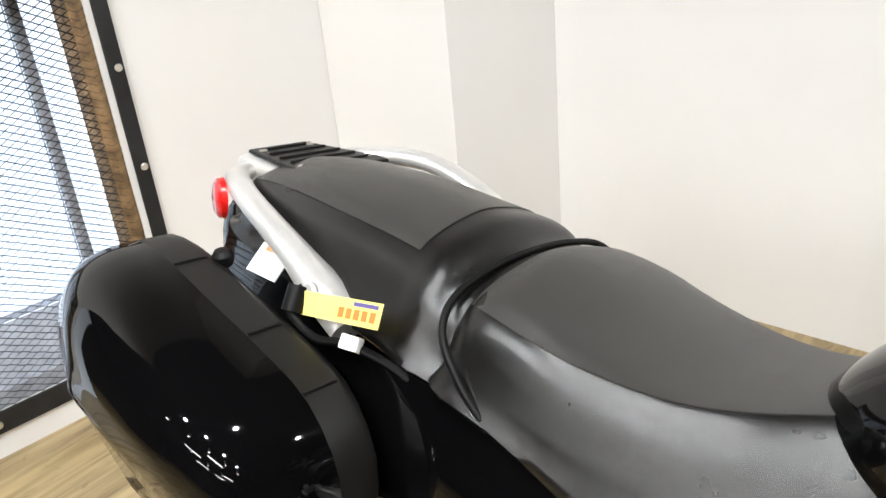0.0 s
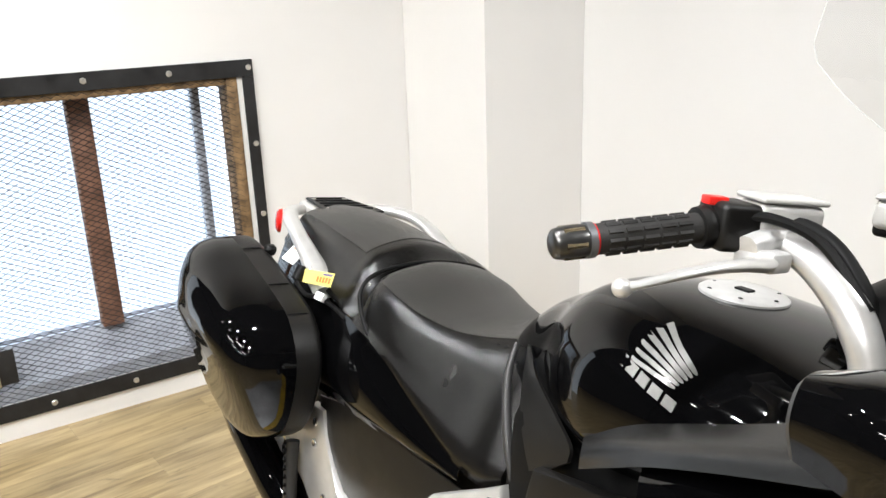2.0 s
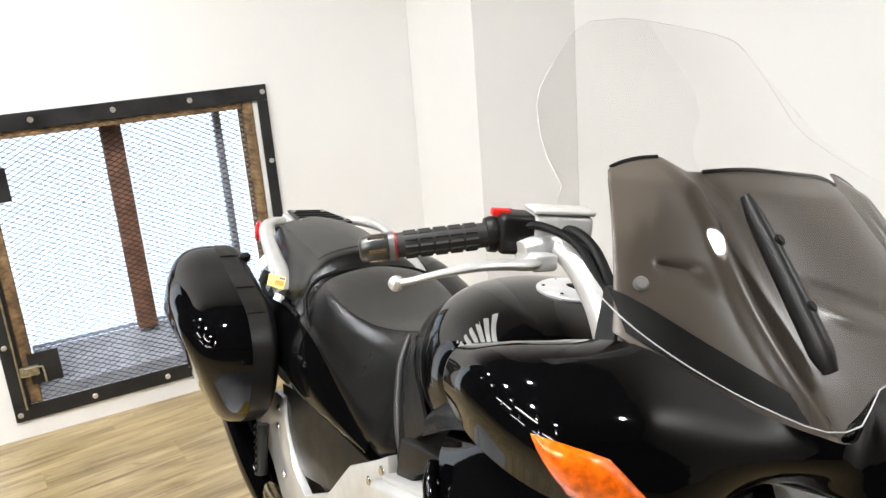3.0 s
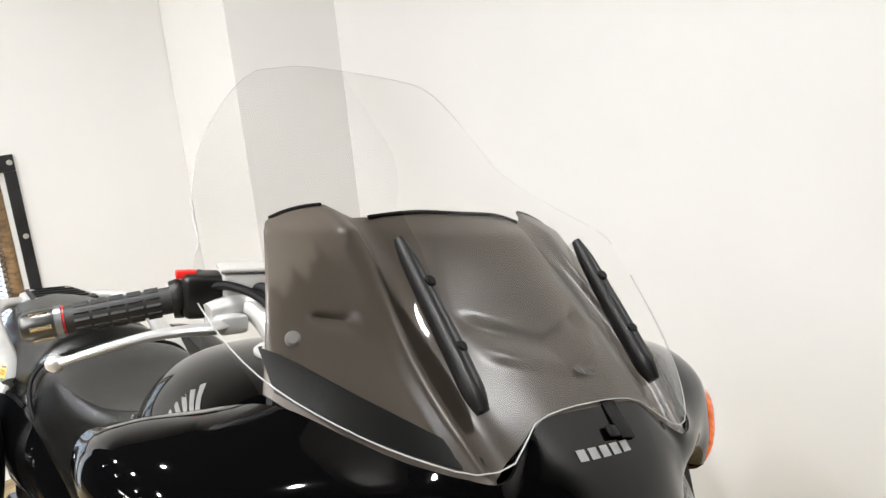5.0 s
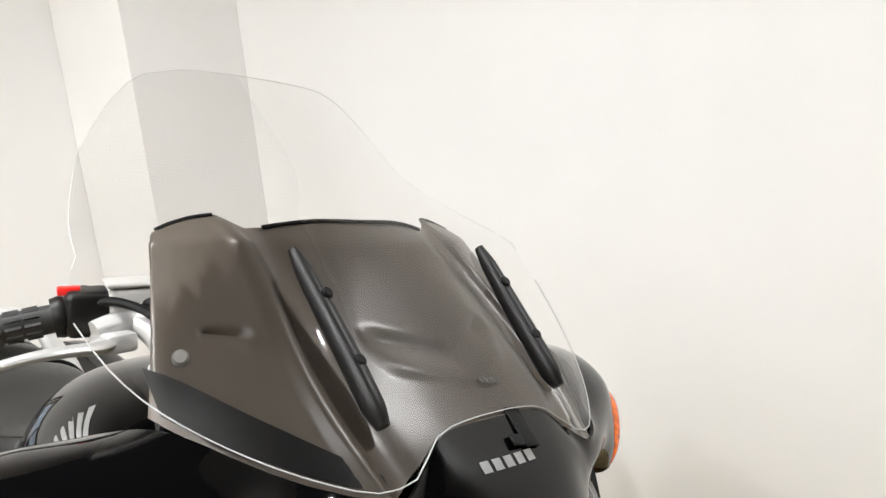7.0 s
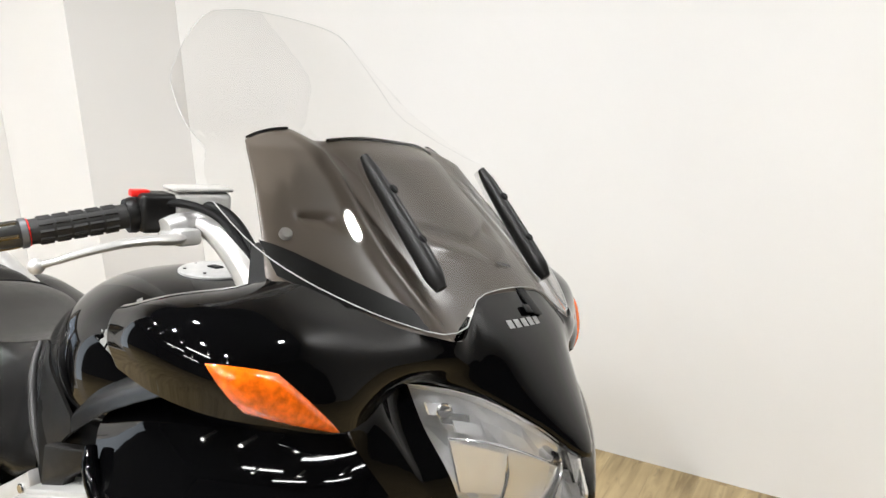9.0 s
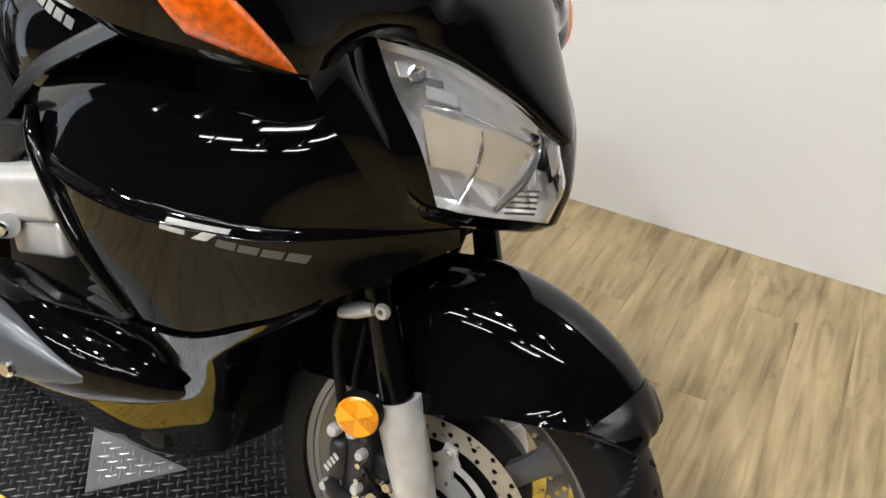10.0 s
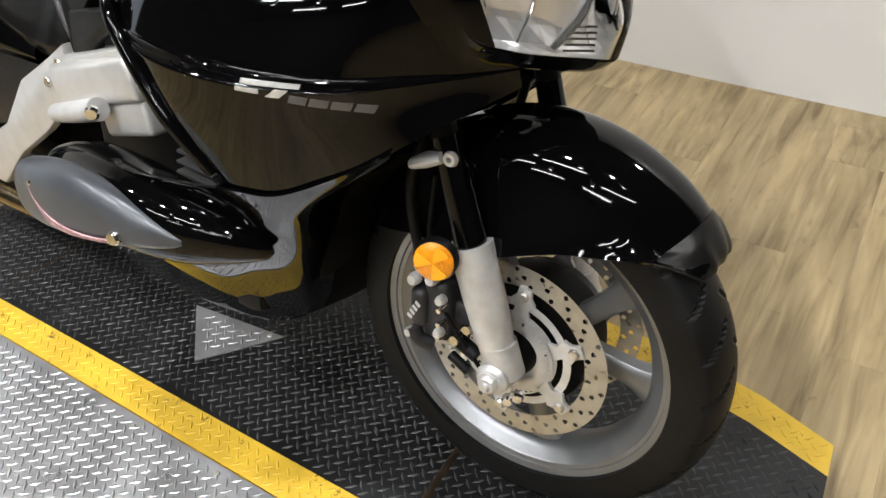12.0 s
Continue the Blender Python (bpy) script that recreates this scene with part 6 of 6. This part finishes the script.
# ---- handlebar, grip and controls, both sides ----
GE, GI = Vector((0.880, -0.385, 1.092)), Vector((0.935, -0.232, 1.118))
gd = (GI - GE).normalized()
for sy in (-1, 1):
    def put(name, bm, material, label="", parent=None, smooth=True):
        return part(name, bm if sy < 0 else mirrored(bm), material, parent or bike, label, smooth=smooth)
    grip = put("grip", tube([GE + gd * 0.040, GE + gd * 0.044, GI, GI + gd * 0.004], [0.016, 0.0175, 0.0175, 0.0165], 20, 4), GRIP, "ribbed black rubber grip")
    for k in range(5):
        for q in range(10):
            a = q * 2 * math.pi / 10
            s_ = gd.cross(Vector((0, 0, 1))).normalized()
            u_ = s_.cross(gd)
            off = (s_ * math.cos(a) + u_ * math.sin(a)) * 0.0168
            c0 = GE + gd * (0.050 + k * 0.021)
            put("grip_rib", tube([c0 + off, c0 + gd * 0.017 + off], 0.0032, 5, 1), GRIP, "", grip)
    put("bar_end", tube([GE - gd * 0.012, GE - gd * 0.008, GE + gd * 0.004, GE + gd * 0.022, GE + gd * 0.030], [0.012, 0.017, 0.019, 0.019, 0.018], 24, 4), BAREND, "dark metal weighted bar end", grip)
    for q in range(6):
        a = q * math.pi / 3
        off = (s_ * math.cos(a) + u_ * math.sin(a)) * 0.0166
        put("bar_end_flat", tube([GE + gd * 0.000 + off, GE + gd * 0.024 + off], 0.0036, 6, 1), BRONZE, "brown-tinted flat", grip)
    put("bar_end_ring", tube([GE + gd * 0.028, GE + gd * 0.032, GE + gd * 0.036], 0.0205, 24, 2), RIMPAINT, "brushed metal ring", grip)
    put("bar_end_ring", tube([GE + gd * 0.0372, GE + gd * 0.0386], 0.0188, 24, 1), REDBTN, "thin red ring", grip)
    sw = put("switch_housing", join(tube([GI, GI + gd * 0.010, GI + gd * 0.016], [0.024, 0.026, 0.024], 18, 2), moved(box(-0.028, 0.030, -0.026, 0.026, -0.028, 0.028, 0.008, 3), frame_to(GI + gd * 0.040, (0, 0, 1), (0, 1, 0)) @ Matrix.Rotation(radians(-20), 4, "Z"))), SATIN, "black switch housing")
    if sy < 0:
        put("stop_switch", moved(box(-0.013, 0.013, -0.009, 0.009, 0, 0.010, 0.002), Matrix.Translation((0.940, -0.214, 1.146)) @ Matrix.Rotation(radians(70), 4, "Z")), REDBTN, "red engine stop switch", sw)
        put("rocker", moved(box(-0.008, 0.008, -0.008, 0.008, 0, 0.012, 0.003), Matrix.Translation((0.925, -0.19, 1.14))), DARK, "", sw)
    lev = put("hand_lever", tube([(0.978, -0.385, 1.070), (0.986, -0.372, 1.074), (1.000, -0.335, 1.085), (1.012, -0.29, 1.094), (1.018, -0.25, 1.096), (1.016, -0.215, 1.094), (1.000, -0.185, 1.096)], [0.0085, 0.0065, 0.0075, 0.009, 0.010, 0.012, 0.014], 12, 6, flat=0.7), SILVER, "polished alloy hand lever")
    put("lever_ball", lathe([(0.0105 * math.sin(math.pi * k / 10), -0.0105 * math.cos(math.pi * k / 10)) for k in range(11)], (0.977, -0.387, 1.069), (0, 1, 0), 20), SILVER, "ball end", lev)
    cyl = put("master_cylinder", join(tube([(0.985, -0.205, 1.105), (0.985, -0.17, 1.112), (0.992, -0.125, 1.118)], [0.014, 0.017, 0.016], 14, 3), box(0.968, 1.020, -0.205, -0.165, 1.082, 1.106, 0.006)), CASTING, "alloy brake cylinder")
    put("reservoir", moved(box(-0.043, 0.043, -0.027, 0.027, -0.024, 0.014, 0.010, 4), Matrix.Translation((0.975, -0.138, 1.141)) @ Matrix.Rotation(radians(70), 4, "Z")), RESERVOIR, "pale smoky brake fluid reservoir", cyl)
    put("reservoir_lid", moved(box(-0.044, 0.044, -0.028, 0.028, 0.0145, 0.021, 0.003, 3), Matrix.Translation((0.975, -0.138, 1.141)) @ Matrix.Rotation(radians(70), 4, "Z")), RESERVOIR, "grey reservoir lid", cyl)
    put("handlebar", tube([GI + gd * 0.03, (0.975, -0.165, 1.115), (1.01, -0.145, 1.105), (1.06, -0.14, 1.075), (1.10, -0.14, 1.03), (1.12, -0.138, 0.98)], [0.012, 0.013, 0.018, 0.022, 0.022, 0.020], 14, 6), SILVER, "silver cast handlebar")
    put("cable", tube([(0.945, -0.20, 1.125), (0.985, -0.15, 1.135), (1.03, -0.13, 1.125), (1.08, -0.13, 1.085), (1.13, -0.12, 1.0)], 0.009, 10, 6), DARK, "black cable")
    put("cable", tube([(0.955, -0.215, 1.132), (0.99, -0.18, 1.14), (1.04, -0.15, 1.12), (1.10, -0.14, 1.06)], 0.006, 8, 6), DARK)

# ---- floor planks, last ----
turn = radians(5.5)
pw, plen = 0.152, 1.22
me_plank = bpy.data.meshes.new("plank")
bmp = bmesh.new()
bmesh.ops.create_cube(bmp, size=1)
for v in bmp.verts:
    v.co = Vector((v.co.x * (pw - 0.0003), v.co.y * (plen - 0.0003), v.co.z * 0.004 - 0.002))
bmesh.ops.bevel(bmp, geom=[e for e in bmp.edges if all(v.co.z > -0.001 for v in e.verts)], offset=0.0003, segments=1, affect="EDGES")
bmp.to_mesh(me_plank)
bmp.free()
me_plank.materials.append(OAK)
for i in range(-30, 45):
    off = (i * 0.377) % 1.0
    for j in range(-5, 5):
        u, v = i * pw, (j + off) * plen
        x, y = u * math.cos(turn) - v * math.sin(turn), u * math.sin(turn) + v * math.cos(turn)
        if -3.0 < x < 4.6 and -2.9 < y < 2.3:
            pk = new("plank", me_plank)
            pk.parent = floor
            pk.location = (x, y, 0.0)
            pk.rotation_euler[2] = turn
            if y + plen / 2 > 2.0:
                cut = 2.0 - (y - plen / 2)
                pk.scale[1] = cut / plen
                pk.location = (x + math.sin(turn) * (plen - cut) / 2, y - math.cos(turn) * (plen - cut) / 2, 0.0)
